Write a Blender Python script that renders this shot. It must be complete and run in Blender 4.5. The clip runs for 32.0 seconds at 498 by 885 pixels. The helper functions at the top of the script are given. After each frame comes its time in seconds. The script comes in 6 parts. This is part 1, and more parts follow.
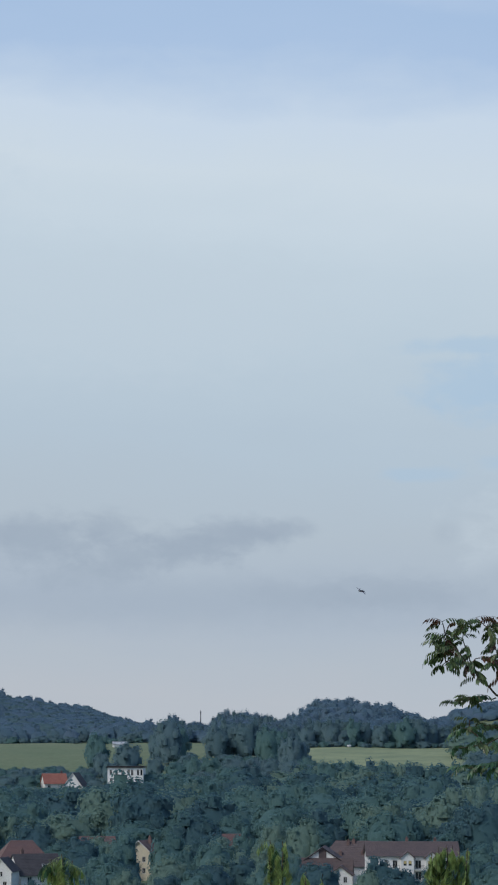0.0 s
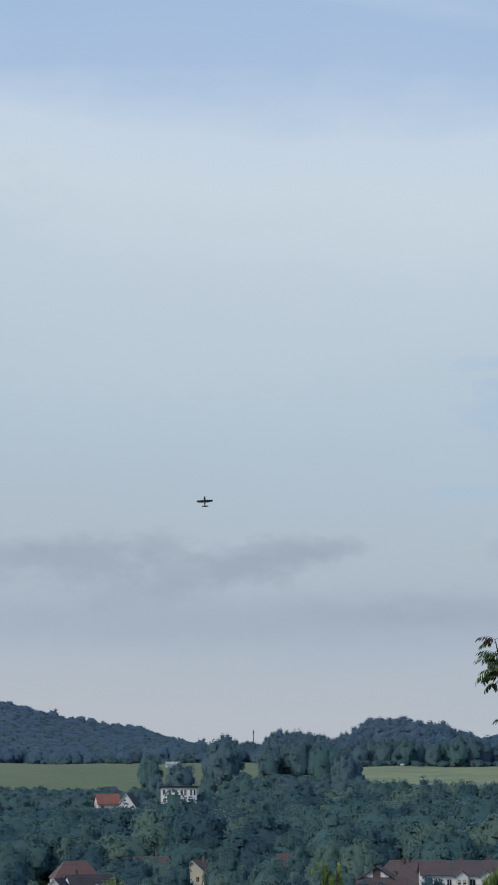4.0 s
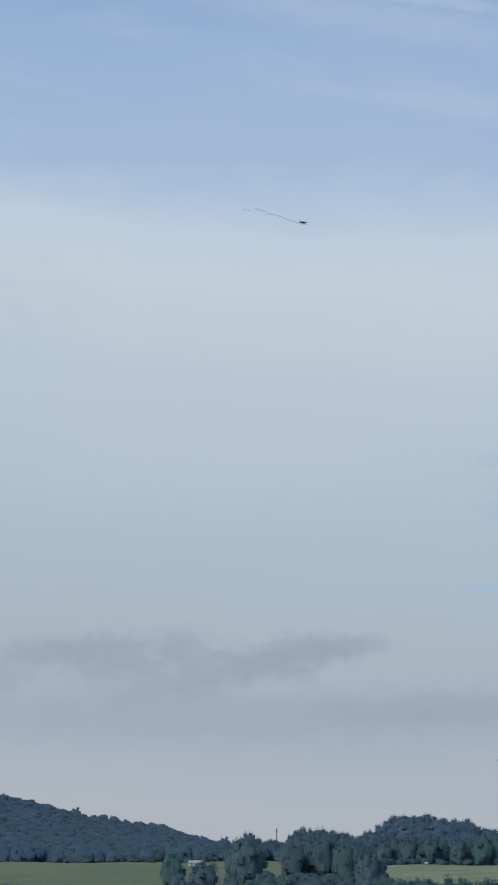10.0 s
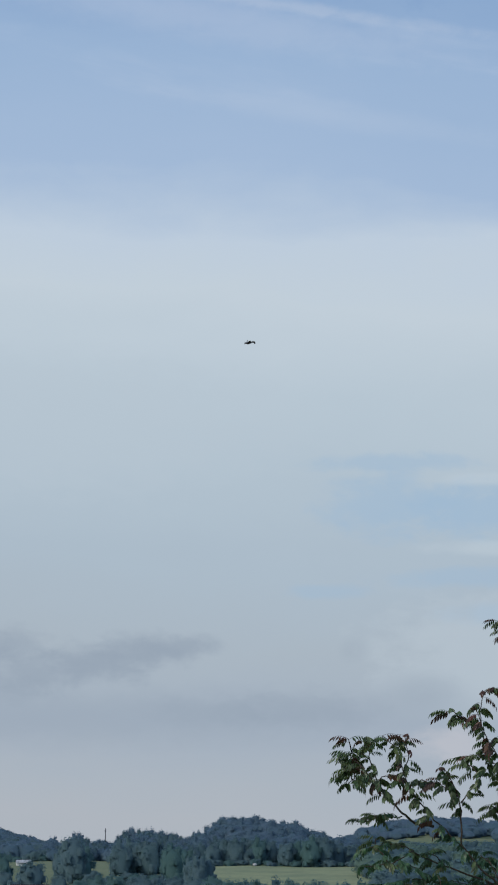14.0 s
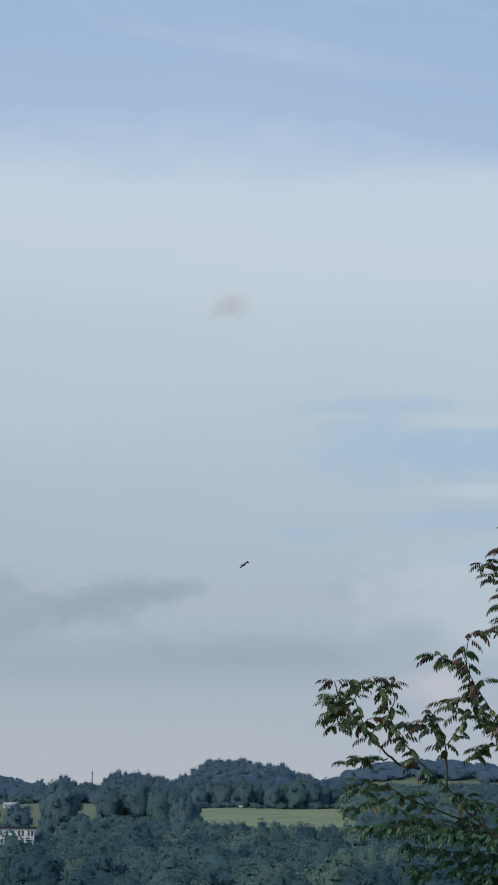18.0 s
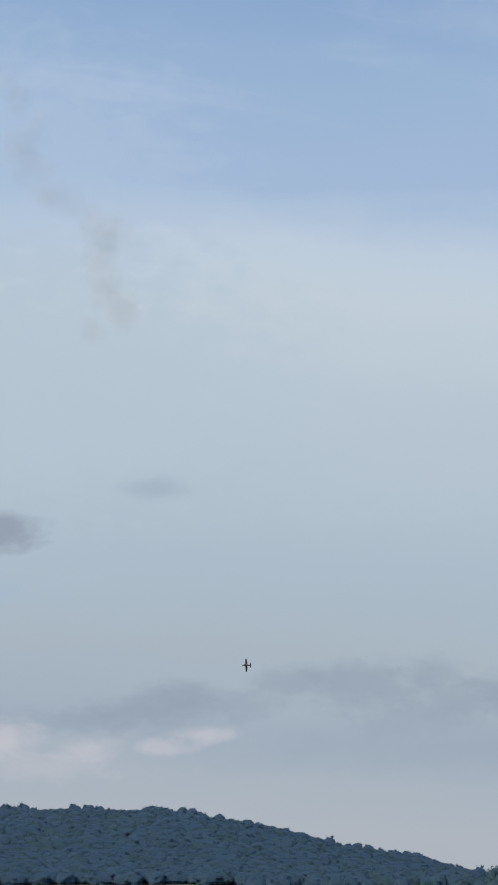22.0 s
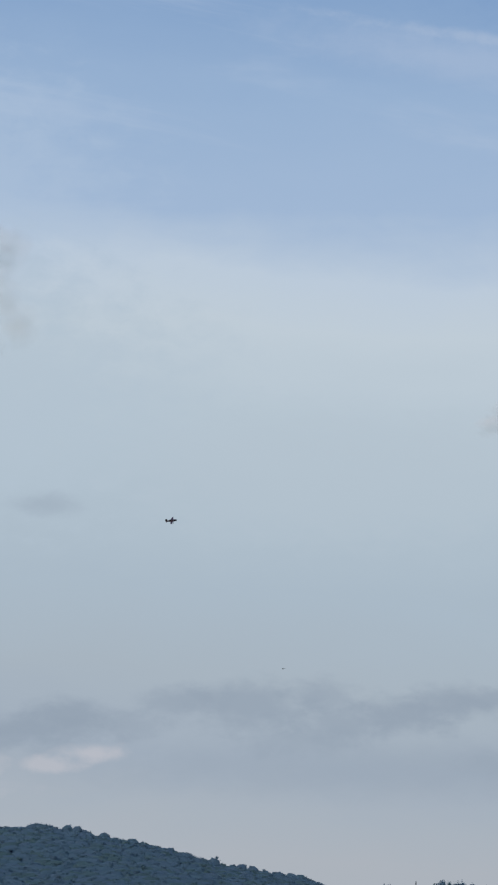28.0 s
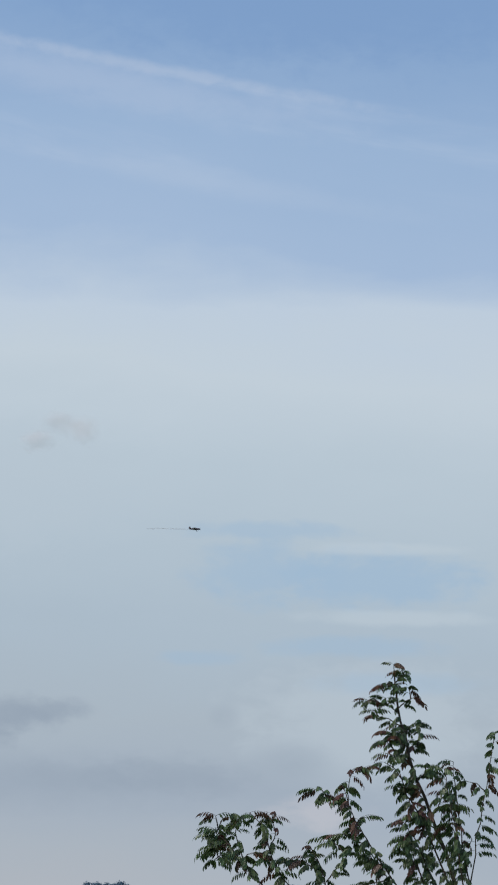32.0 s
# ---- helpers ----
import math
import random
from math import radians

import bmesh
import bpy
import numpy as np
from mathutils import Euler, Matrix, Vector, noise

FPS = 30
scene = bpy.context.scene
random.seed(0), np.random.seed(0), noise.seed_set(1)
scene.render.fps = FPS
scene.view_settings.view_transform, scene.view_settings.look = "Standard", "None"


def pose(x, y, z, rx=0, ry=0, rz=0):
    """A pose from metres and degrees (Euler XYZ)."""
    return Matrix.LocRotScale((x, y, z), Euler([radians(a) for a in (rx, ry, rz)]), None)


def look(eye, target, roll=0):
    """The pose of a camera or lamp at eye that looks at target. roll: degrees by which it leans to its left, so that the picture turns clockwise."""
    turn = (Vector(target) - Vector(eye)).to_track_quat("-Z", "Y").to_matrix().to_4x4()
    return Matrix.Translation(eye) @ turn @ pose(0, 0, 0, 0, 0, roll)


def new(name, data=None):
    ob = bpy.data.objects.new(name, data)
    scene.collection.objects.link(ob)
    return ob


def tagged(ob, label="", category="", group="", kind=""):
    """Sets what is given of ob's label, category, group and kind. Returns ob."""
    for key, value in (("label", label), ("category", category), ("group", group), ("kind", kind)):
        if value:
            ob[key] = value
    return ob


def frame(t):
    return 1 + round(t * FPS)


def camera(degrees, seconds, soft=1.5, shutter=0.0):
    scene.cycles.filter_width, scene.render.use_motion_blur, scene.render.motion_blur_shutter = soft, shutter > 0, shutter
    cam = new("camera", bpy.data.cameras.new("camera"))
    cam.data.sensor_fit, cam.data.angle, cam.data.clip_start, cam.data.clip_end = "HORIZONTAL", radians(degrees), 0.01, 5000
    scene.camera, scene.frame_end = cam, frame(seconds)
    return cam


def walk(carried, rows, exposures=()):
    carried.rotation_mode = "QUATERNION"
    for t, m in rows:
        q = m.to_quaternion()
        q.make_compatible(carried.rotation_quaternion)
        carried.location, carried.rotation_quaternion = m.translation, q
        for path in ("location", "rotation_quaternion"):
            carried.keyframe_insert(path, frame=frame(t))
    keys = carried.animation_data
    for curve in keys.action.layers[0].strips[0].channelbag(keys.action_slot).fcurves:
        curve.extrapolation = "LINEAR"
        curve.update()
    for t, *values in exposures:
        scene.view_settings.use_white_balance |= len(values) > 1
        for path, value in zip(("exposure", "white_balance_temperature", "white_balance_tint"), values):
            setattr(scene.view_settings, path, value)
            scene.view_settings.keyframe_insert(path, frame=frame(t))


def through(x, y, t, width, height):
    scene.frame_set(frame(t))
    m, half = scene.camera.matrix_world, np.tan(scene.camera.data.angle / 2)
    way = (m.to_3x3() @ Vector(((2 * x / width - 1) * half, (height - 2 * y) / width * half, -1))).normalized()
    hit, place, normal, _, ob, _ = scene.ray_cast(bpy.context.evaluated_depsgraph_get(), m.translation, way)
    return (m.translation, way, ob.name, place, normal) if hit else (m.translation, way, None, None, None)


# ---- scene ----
EYE = Vector((0.0, 0.0, 50.0))          # the eye stands 1.8 m over the near slope


def polar(az, d, z=0.0):
    """A place d metres from the eye's plumb line, az degrees to the left of north."""
    a = radians(az)
    return Vector((-d * math.sin(a), d * math.cos(a), z))


def sight(az, el, d):
    """A place seen from the eye at that azimuth and elevation, d metres off."""
    e = radians(el)
    return EYE + polar(az, d * math.cos(e), d * math.sin(e))


def held(yaw, pitch, roll, lift=0.0):
    return Matrix.Translation(EYE + Vector((0, 0, lift))) @ pose(0, 0, 0, 90 + pitch, 0, yaw) @ pose(0, 0, 0, 0, 0, roll)


# ---- camera: hand-held long lens, turning on the spot ----
cam = camera(11.0, 32.0, soft=2.0)
walk(cam, [(t, held(yaw, pitch, roll, 0.087 if t > 27 else 0.0)) for t, yaw, pitch, roll in [
    (0.0, 0.000, 6.512, 0.139), (0.5, 0.347, 6.651, -0.063), (1.0, 0.009, 6.935, -0.184), (1.5, -0.303, 7.089, -0.097),
    (2.0, -0.182, 7.028, -0.033), (2.5, 0.229, 6.901, -0.095), (3.0, 0.471, 6.756, -0.136), (3.5, 0.728, 6.779, -0.165),
    (4.0, 1.132, 6.939, -0.153), (4.5, 1.592, 7.163, -0.292), (6.5, 2.305, 8.283, -0.462), (7.0, 2.392, 8.507, -0.328),
    (7.5, 2.321, 8.716, -0.406), (8.0, 2.247, 8.855, -0.255), (8.5, 2.128, 8.970, -0.280), (9.0, 1.932, 9.065, -0.350),
    (9.5, 1.726, 9.085, -0.308), (10.0, 1.624, 9.080, -0.219), (10.5, 1.508, 9.072, -0.117), (11.0, 1.414, 9.045, -0.136),
    (11.5, 1.324, 9.057, -0.215), (12.0, 1.115, 9.066, -0.017), (12.5, 0.402, 9.083, 0.160), (13.0, -0.590, 9.127, 0.415),
    (13.5, -1.433, 9.159, 0.462), (14.0, -2.057, 9.095, 0.233), (14.5, -2.334, 9.005, 0.282), (16.5, -3.256, 8.307, 0.193),
    (17.0, -3.471, 7.858, -0.005), (17.5, -3.302, 7.714, 0.456), (18.0, -2.367, 7.842, 0.186), (18.5, -0.921, 8.100, 0.016),
    (19.0, 0.097, 8.219, -0.013), (19.5, 0.875, 8.369, 0.018), (20.0, 1.809, 8.633, -0.072), (20.5, 3.030, 9.009, -0.220),
    (21.0, 4.643, 9.350, -0.267), (21.5, 6.053, 9.439, -0.077), (22.0, 7.210, 9.712, -0.108), (22.5, 8.238, 9.802, -0.360),
    (23.0, 9.553, 9.922, -0.352), (23.5, 10.964, 10.125, -0.414), (24.0, 11.330, 10.081, -0.289), (24.5, 10.755, 9.897, -0.156),
    (25.0, 9.970, 9.913, -0.170), (25.5, 9.260, 10.124, -0.053), (26.0, 8.311, 10.208, -0.196), (26.5, 7.507, 10.252, 0.209),
    (28.5, 3.910, 10.116, 0.741), (29.0, 2.897, 10.074, 0.533), (29.5, 1.456, 10.100, 0.618), (30.0, 0.130, 10.220, 0.650),
    (30.2, -0.240, 10.360, 0.700), (30.8, -1.250, 10.420, 0.850), (31.0, -1.720, 10.450, 0.920), (31.5, -3.364, 10.501, 1.071),
    (32.0, -4.832, 10.582, 1.262)
]], exposures=[(0.0, 0.15), (2.5, 0.14), (4.5, 0.08), (7.0, 0.0), (14.5, 0.0), (17.0, 0.05), (20.0, 0.0), (26.5, 0.0), (28.5, -0.04), (32.0, 0.0)])


# ---- light: a veiled summer sky and a weak, soft sun behind the camera ----
SUN_AZ, SUN_EL = 125.0, 42.0            # degrees left of north, and up


def lin(r, g, b):
    """Linear colour from screen values 0 to 255."""
    return tuple((c / 255 / 12.92 if c < 10.3 else ((c / 255 + 0.055) / 1.055) ** 2.4) for c in (r, g, b)) + (1.0,)


class Nodes:
    """Short hand for node trees."""

    def __init__(self, tree):
        self.tree = tree
        tree.nodes.clear()

    def add(self, kind, *links, operation=None):
        n = self.tree.nodes.new(kind)
        if operation:
            n.operation = operation
        for i, v in enumerate(links):
            if v is None:
                continue
            self.feed(n, i, v)
        return n

    def feed(self, n, i, v):
        if isinstance(v, bpy.types.NodeSocket):
            self.tree.links.new(v, n.inputs[i])
        elif isinstance(v, bpy.types.Node):
            self.tree.links.new(v.outputs[0], n.inputs[i])
        else:
            n.inputs[i].default_value = v

    def math(self, op, a, b=None, c=None):
        return self.add("ShaderNodeMath", a, b, c, operation=op).outputs[0]

    def vec(self, op, a, b=None):
        n = self.add("ShaderNodeVectorMath", a, b, operation=op)
        return n.outputs["Value" if op in ("LENGTH", "DOT_PRODUCT") else "Vector"]

    def ramp(self, fac, stops, ease="LINEAR"):
        n = self.add("ShaderNodeValToRGB", fac)
        n.color_ramp.interpolation = ease
        els = n.color_ramp.elements
        while len(els) < len(stops):
            els.new(0.5)
        for e, (p, c) in zip(els, stops):
            e.position, e.color = p, c
        return n.outputs[0]

    def noise(self, vector, scale, detail=4.0, rough=0.55, distortion=0.0):
        n = self.add("ShaderNodeTexNoise", vector)
        n.inputs["Scale"].default_value, n.inputs["Detail"].default_value = scale, detail
        n.inputs["Roughness"].default_value, n.inputs["Distortion"].default_value = rough, distortion
        return n.outputs[0]

    def mix(self, fac, a, b, blend="MIX"):
        n = self.add("ShaderNodeMix")
        n.data_type, n.blend_type = "RGBA", blend
        self.feed(n, 0, fac), self.feed(n, 6, a), self.feed(n, 7, b)
        return n.outputs[2]

    def between(self, v, a, b, lo=0.0, hi=1.0, smooth=True):
        n = self.add("ShaderNodeMapRange", v, a, b, lo, hi)
        n.interpolation_type = "SMOOTHSTEP" if smooth else "LINEAR"
        return n.outputs[0]


def build_sky():
    world = bpy.data.worlds.new("sky")
    scene.world = world
    world.use_nodes = True
    k = Nodes(world.node_tree)
    way = k.vec("NORMALIZE", k.add("ShaderNodeTexCoord").outputs["Generated"])
    sep = k.add("ShaderNodeSeparateXYZ", way)
    deg = 180 / math.pi
    az = k.math("MULTIPLY", k.math("ARCTAN2", k.math("MULTIPLY", sep.outputs[0], -1.0), sep.outputs[1]), deg)
    el = k.math("MULTIPLY", k.math("ARCSINE", sep.outputs[2]), deg)
    here = k.add("ShaderNodeCombineXYZ", az, el, 0.0).outputs[0]
    flat = k.vec("MULTIPLY", here, (0.16, 0.62, 1.0))
    big = k.noise(flat, 0.55, 3.0, 0.5, 0.4)
    fine = k.noise(k.vec("MULTIPLY", here, (0.45, 1.0, 1.0)), 1.25, 5.0, 0.6, 0.3)
    puffy = k.noise(k.vec("MULTIPLY", here, (0.6, 1.0, 1.0)), 2.1, 6.0, 0.6, 0.2)
    shift = k.math("ADD", el, k.math("MULTIPLY", k.math("SUBTRACT", big, 0.5), 2.2))
    shift = k.math("ADD", shift, k.math("MULTIPLY", k.math("SUBTRACT", fine, 0.5), 0.7))
    # the edge of the upper veil sinks to the right
    shift = k.math("ADD", shift, k.math("MULTIPLY", az, -0.05))
    height = k.between(shift, -2.0, 28.0, smooth=False)
    stops = [(e, lin(*c)) for e, c in (
        (-2.0, (170, 178, 187)), (0.6, (174, 181, 190)), (1.6, (170, 180, 191)), (2.9, (163, 176, 191)), (4.6, (169, 182, 194)),
        (6.5, (171, 187, 201)), (8.5, (177, 193, 206)), (10.5, (184, 199, 211)), (12.4, (193, 206, 217)), (13.7, (189, 204, 220)),
        (15.0, (162, 185, 214)), (17.5, (153, 179, 211)), (19.6, (136, 166, 204)), (22.5, (117, 153, 199)), (26.0, (106, 143, 192)))]
    veil = k.ramp(height, [((e + 2) / 30, c) for e, c in stops])
    # thin streaks over the upper blue
    streak = k.noise(k.vec("MULTIPLY", k.vec("ADD", here, k.add("ShaderNodeCombineXYZ", 0.0, k.math("MULTIPLY", az, -0.13), 0.0).outputs[0]), (0.05, 0.45, 1.0)), 1.6, 5.0, 0.6, 0.5)
    up = k.between(el, 14.6, 17.0)
    veil = k.mix(k.math("MULTIPLY", k.between(streak, 0.52, 0.74), k.math("MULTIPLY", up, 0.24)), veil, lin(190, 204, 224))

    # lines that sink to the right
    sinking = k.add("ShaderNodeCombineXYZ", az, k.math("SUBTRACT", el, k.math("MULTIPLY", az, 0.15)), 0.0).outputs[0]

    def patch(colour, a, e, wide, high, much, rag=0.9, base=None, soft=0.6, lie=None):
        """A cloud or a gap in the veil: an oval with a ragged edge, in degrees."""
        off = k.vec("MULTIPLY", k.vec("SUBTRACT", lie or here, (a, e, 0.0)), (1 / wide, 1 / high, 0.0))
        r = k.math("ADD", k.vec("LENGTH", off), k.math("MULTIPLY", k.math("SUBTRACT", puffy, 0.5), -rag * 2.2))
        return k.mix(k.math("MULTIPLY", k.between(r, 0.75 + soft / 1.5, 0.75 - soft / 1.5), much), base, colour)

    veil = patch(lin(126, 158, 200), -6.5, 20.4, 7.5, 1.7, 0.8, 0.6, veil)
    # a bright wisp across the upper blue and its haze
    veil = patch(lin(196, 206, 222), -2.6, 19.12, 5.0, 0.15, 0.28, 0.9, veil, 1.0, sinking)
    veil = patch(lin(184, 198, 220), -1.0, 18.6, 5.5, 0.55, 0.35, 0.5, veil, 1.0, sinking)
    veil = patch(lin(178, 195, 218), -3.5, 16.9, 4.5, 0.3, 0.3, 0.5, veil, 1.0, sinking)
    # the veil thins out gently over the long hill
    veil = patch(lin(174, 194, 218), 13.5, 15.6, 6.5, 3.4, 0.6, 0.5, veil)
    veil = patch(lin(180, 196, 210), 12.5, 11.2, 7.5, 3.6, 0.75, 0.5, veil)
    veil = patch(lin(182, 196, 208), 2.5, 9.4, 6.0, 1.8, 0.5, 0.5, veil)
    veil = patch(lin(182, 195, 206), -7.6, 4.4, 3.2, 1.6, 0.7, 0.6, veil)
    blue, dark, pale = lin(159, 185, 209), lin(149, 163, 179), lin(194, 195, 203)
    for a, e, wide, high, much in ((-5.2, 7.7, 1.8, 0.8, 0.65), (-7.8, 7.6, 2.6, 0.75, 0.8), (-5.3, 8.65, 2.2, 0.25, 0.55), (-7.2, 6.1, 2.2, 0.3, 0.55), (-3.8, 5.8, 1.1, 0.2, 0.45), (-8.2, 5.3, 2.2, 0.3, 0.4), (16.0, 9.2, 2.0, 0.5, 0.4), (14.8, 6.4, 3.0, 0.5, 0.4)):
        veil = patch(blue, a, e, wide, high, much, 0.6, veil)
    for a, e, wide, high, much in ((-8.0, 8.28, 2.2, 0.17, 0.5), (-8.2, 6.75, 2.4, 0.22, 0.5)):
        veil = patch(lin(190, 203, 213), a, e, wide, high, much, 0.5, veil)
    # the low grey band and the ragged clouds over it
    veil = patch(dark, 1.0, 3.0, 9.5, 0.7, 0.4, 0.4, veil, 0.9)
    for a, e, wide, high, much in ((4.7, 4.35, 1.5, 0.62, 0.75), (3.1, 4.6, 0.8, 0.4, 0.6), (2.7, 4.0, 1.5, 0.45, 0.65), (1.3, 4.2, 1.3, 0.5, 0.75), (0.3, 4.45, 1.2, 0.45, 0.75), (-0.6, 4.58, 0.9, 0.28, 0.6), (6.3, 4.4, 1.0, 0.4, 0.65), (3.7, 3.6, 1.4, 0.4, 0.4),
                                   (-3.3, 3.2, 1.7, 0.45, 0.5), (-1.2, 3.15, 1.6, 0.35, 0.35), (-6.0, 3.6, 0.9, 0.45, 0.4), (-4.4, 4.5, 0.35, 0.3, 0.25),
                                   (9.5, 3.75, 1.7, 0.48, 0.9), (8.75, 4.1, 1.0, 0.4, 0.85), (10.9, 3.55, 1.1, 0.34, 0.55), (7.5, 3.9, 1.0, 0.36, 0.55), (9.35, 8.7, 0.9, 0.28, 0.4),
                                   (15.3, 4.65, 1.35, 0.9, 1.1), (16.9, 4.1, 1.5, 0.6, 0.95), (14.1, 3.75, 1.5, 0.5, 0.8), (12.2, 3.6, 1.0, 0.35, 0.35), (19.0, 6.0, 2.6, 0.8, 0.7)):
        veil = patch(dark, a, e, wide, high, much, 0.75, veil, 0.85)
    for a, e, wide, high, much in ((13.9, 7.9, 0.85, 0.45, 0.8), (12.9, 7.75, 1.15, 0.48, 0.95), (14.4, 7.62, 0.9, 0.24, 0.75), (13.2, 7.5, 1.3, 0.28, 0.7)):
        veil = patch(lin(148, 159, 175), a, e, wide, high, much, 0.65, veil, 0.75)
    for a, e, wide, high, much in ((12.5, 3.12, 0.7, 0.42, 0.8), (13.4, 2.95, 0.5, 0.2, 0.55), (10.8, 2.95, 0.7, 0.22, 0.6), (9.1, 2.98, 0.6, 0.16, 0.6), (8.2, 3.25, 0.65, 0.17, 0.7), (11.8, 2.55, 1.8, 0.24, 0.4), (-6.5, 2.45, 1.0, 0.32, 0.6)):
        veil = patch(pale, a, e, wide * 1.15, high * 1.2, much, 1.0, veil, 0.9)
    sky = k.add("ShaderNodeTexSky")
    sky.sky_type, sky.sun_disc, sky.air_density, sky.dust_density = "NISHITA", False, 1.0, 1.4
    sky.sun_elevation, sky.sun_rotation = radians(SUN_EL), radians(-SUN_AZ)
    clear = k.add("ShaderNodeBackground", sky.outputs[0], 0.15)
    cloud = k.add("ShaderNodeBackground", veil, 1.0)
    cover = k.between(el, 21.0, 34.0, 1.0, 0.25)
    k.add("ShaderNodeOutputWorld", k.add("ShaderNodeMixShader", cover, clear, cloud))


build_sky()
sun = new("sun", bpy.data.lights.new("sun", "SUN"))
sun.data.energy, sun.data.angle, sun.data.color = 1.3, radians(12), (1.0, 0.95, 0.87)
sun.matrix_world = look(polar(SUN_AZ, 100, 100 * math.tan(radians(SUN_EL))), (0, 0, 0))


# ---- materials ----
def surface(name, base, other=None, rough=0.75, scale=2.0, bump=0.0, metal=0.0, vary=0.0, sheen=0.0, coords="Object", through=0.0, fine=None, mottle=0.35, deep=0.02):
    """A rough or glossy surface with two scales of variation; vary: a shift of brightness from piece to piece."""
    m = bpy.data.materials.new(name)
    m.use_nodes = True
    k = Nodes(m.node_tree)
    where = k.add("ShaderNodeTexCoord").outputs[coords]
    wide = k.noise(where, scale, 4.0, 0.6)
    grain = k.noise(where, fine or scale * 9, 3.0, 0.6)
    other = other or tuple(c * 0.7 for c in base)
    col = k.mix(k.between(wide, 0.34, 0.68), (*base, 1), (*other, 1))
    col = k.mix(k.math("MULTIPLY", k.between(grain, 0.35, 0.75), mottle), col, tuple(c * 0.55 for c in base) + (1,))
    if vary:
        chance = k.math("ADD", k.add("ShaderNodeObjectInfo").outputs["Random"], k.add("ShaderNodeNewGeometry").outputs["Random Per Island"])
        chance = k.math("FRACT", chance)
        hsv = k.add("ShaderNodeHueSaturation", k.between(chance, 0, 1, 0.49, 0.51, False), 1.0, k.between(chance, 0, 1, 1 - vary, 1 + vary, False), 1.0, col)
        col = hsv.outputs[0]
    p = k.add("ShaderNodeBsdfPrincipled")
    k.feed(p, "Base Color", col)
    k.feed(p, "Metallic", metal)
    k.feed(p, "Roughness", k.between(grain, 0.2, 0.8, max(0.03, rough - 0.08), min(1, rough + 0.1), False))
    p.inputs["Specular IOR Level"].default_value = 0.5 if rough < 0.6 else 0.3
    if bump:
        b = k.add("ShaderNodeBump", bump, deep)
        k.feed(b, "Height", grain)
        k.feed(p, "Normal", b)
    out = p
    if through:
        t = k.add("ShaderNodeBsdfTranslucent", col)
        out = k.add("ShaderNodeMixShader", through, p, t)
    k.add("ShaderNodeOutputMaterial", out)
    return m


def smoke_material(name, colour, thick, puff=False):
    """Thin smoke; puff: it thins out from a lump's heart to its rim (unit lumps with their axis along y)."""
    m = bpy.data.materials.new(name)
    m.use_nodes = True
    k = Nodes(m.node_tree)
    where = k.add("ShaderNodeTexCoord").outputs["Object"]
    if puff:
        chance = k.math("MULTIPLY", k.add("ShaderNodeObjectInfo").outputs["Random"], 40.0)
        cloudy = k.noise(k.vec("ADD", where, k.add("ShaderNodeCombineXYZ", chance, chance, chance).outputs[0]), 1.7, 4.0, 0.6)
        heart = k.vec("LENGTH", k.vec("MULTIPLY", where, (1.0, 0.0, 1.0)))
        heart = k.math("ADD", heart, k.math("MULTIPLY", k.math("SUBTRACT", cloudy, 0.5), 0.9))
        wisp = k.math("MULTIPLY", k.between(heart, 0.9, 0.05, 0.0, thick), k.between(k.vec("LENGTH", k.vec("MULTIPLY", where, (1.0, 0.0, 1.0))), 0.95, 0.6))
    else:
        wisp = k.between(k.noise(where, 0.35, 4.0, 0.6), 0.35, 0.75, 0.5 * thick, thick)
        along = k.math("ABSOLUTE", k.add("ShaderNodeSeparateXYZ", where).outputs[1])
        wisp = k.math("MULTIPLY", wisp, k.between(along, 3.1, 1.2))
    d = k.add("ShaderNodeBsdfDiffuse", (*colour, 1))
    k.add("ShaderNodeOutputMaterial", k.add("ShaderNodeMixShader", wisp, k.add("ShaderNodeBsdfTransparent"), d))
    return m


MOWN = surface("mown_grass", (0.265, 0.3, 0.16), (0.18, 0.225, 0.125), 0.9, 0.03, fine=0.25, mottle=0.3)
GRASS = surface("meadow_grass", (0.135, 0.178, 0.09), (0.18, 0.205, 0.11), 0.9, 0.012, coords="Object", fine=0.35)
BARK = surface("bark", (0.07, 0.055, 0.045), (0.045, 0.036, 0.03), 0.9, 3.0, 0.4)
# valley greens pushed towards teal: the colour carries the aerial haze
WOODS = surface("haze_tinted_broadleaf_foliage", (0.128, 0.24, 0.232), (0.112, 0.212, 0.212), 0.7, 0.03, vary=0.08, fine=0.5, mottle=0.1, through=0.5)
WOODS_PALE = surface("haze_tinted_pale_foliage", (0.185, 0.29, 0.245), (0.165, 0.265, 0.23), 0.7, 0.05, vary=0.08, fine=0.5, mottle=0.1, through=0.5)
WOODS_DARK = surface("haze_tinted_dark_foliage", (0.09, 0.178, 0.2), (0.076, 0.155, 0.182), 0.7, 0.03, vary=0.08, fine=0.5, mottle=0.1, through=0.5)
# middle distance: blue-grey haze is mixed into this base colour
WOODS_MIST = surface("haze_tinted_green_foliage", (0.145, 0.24, 0.262), (0.125, 0.212, 0.24), 0.7, 0.04, vary=0.07, fine=0.4, mottle=0.1, through=0.5)
# far foliage: the blue of distance haze is painted into the leaf colour
WOODS_FAR = surface("haze_blue_far_foliage", (0.158, 0.255, 0.325), (0.135, 0.226, 0.3), 0.7, 0.02, vary=0.03, fine=0.2, mottle=0.1, through=0.5)
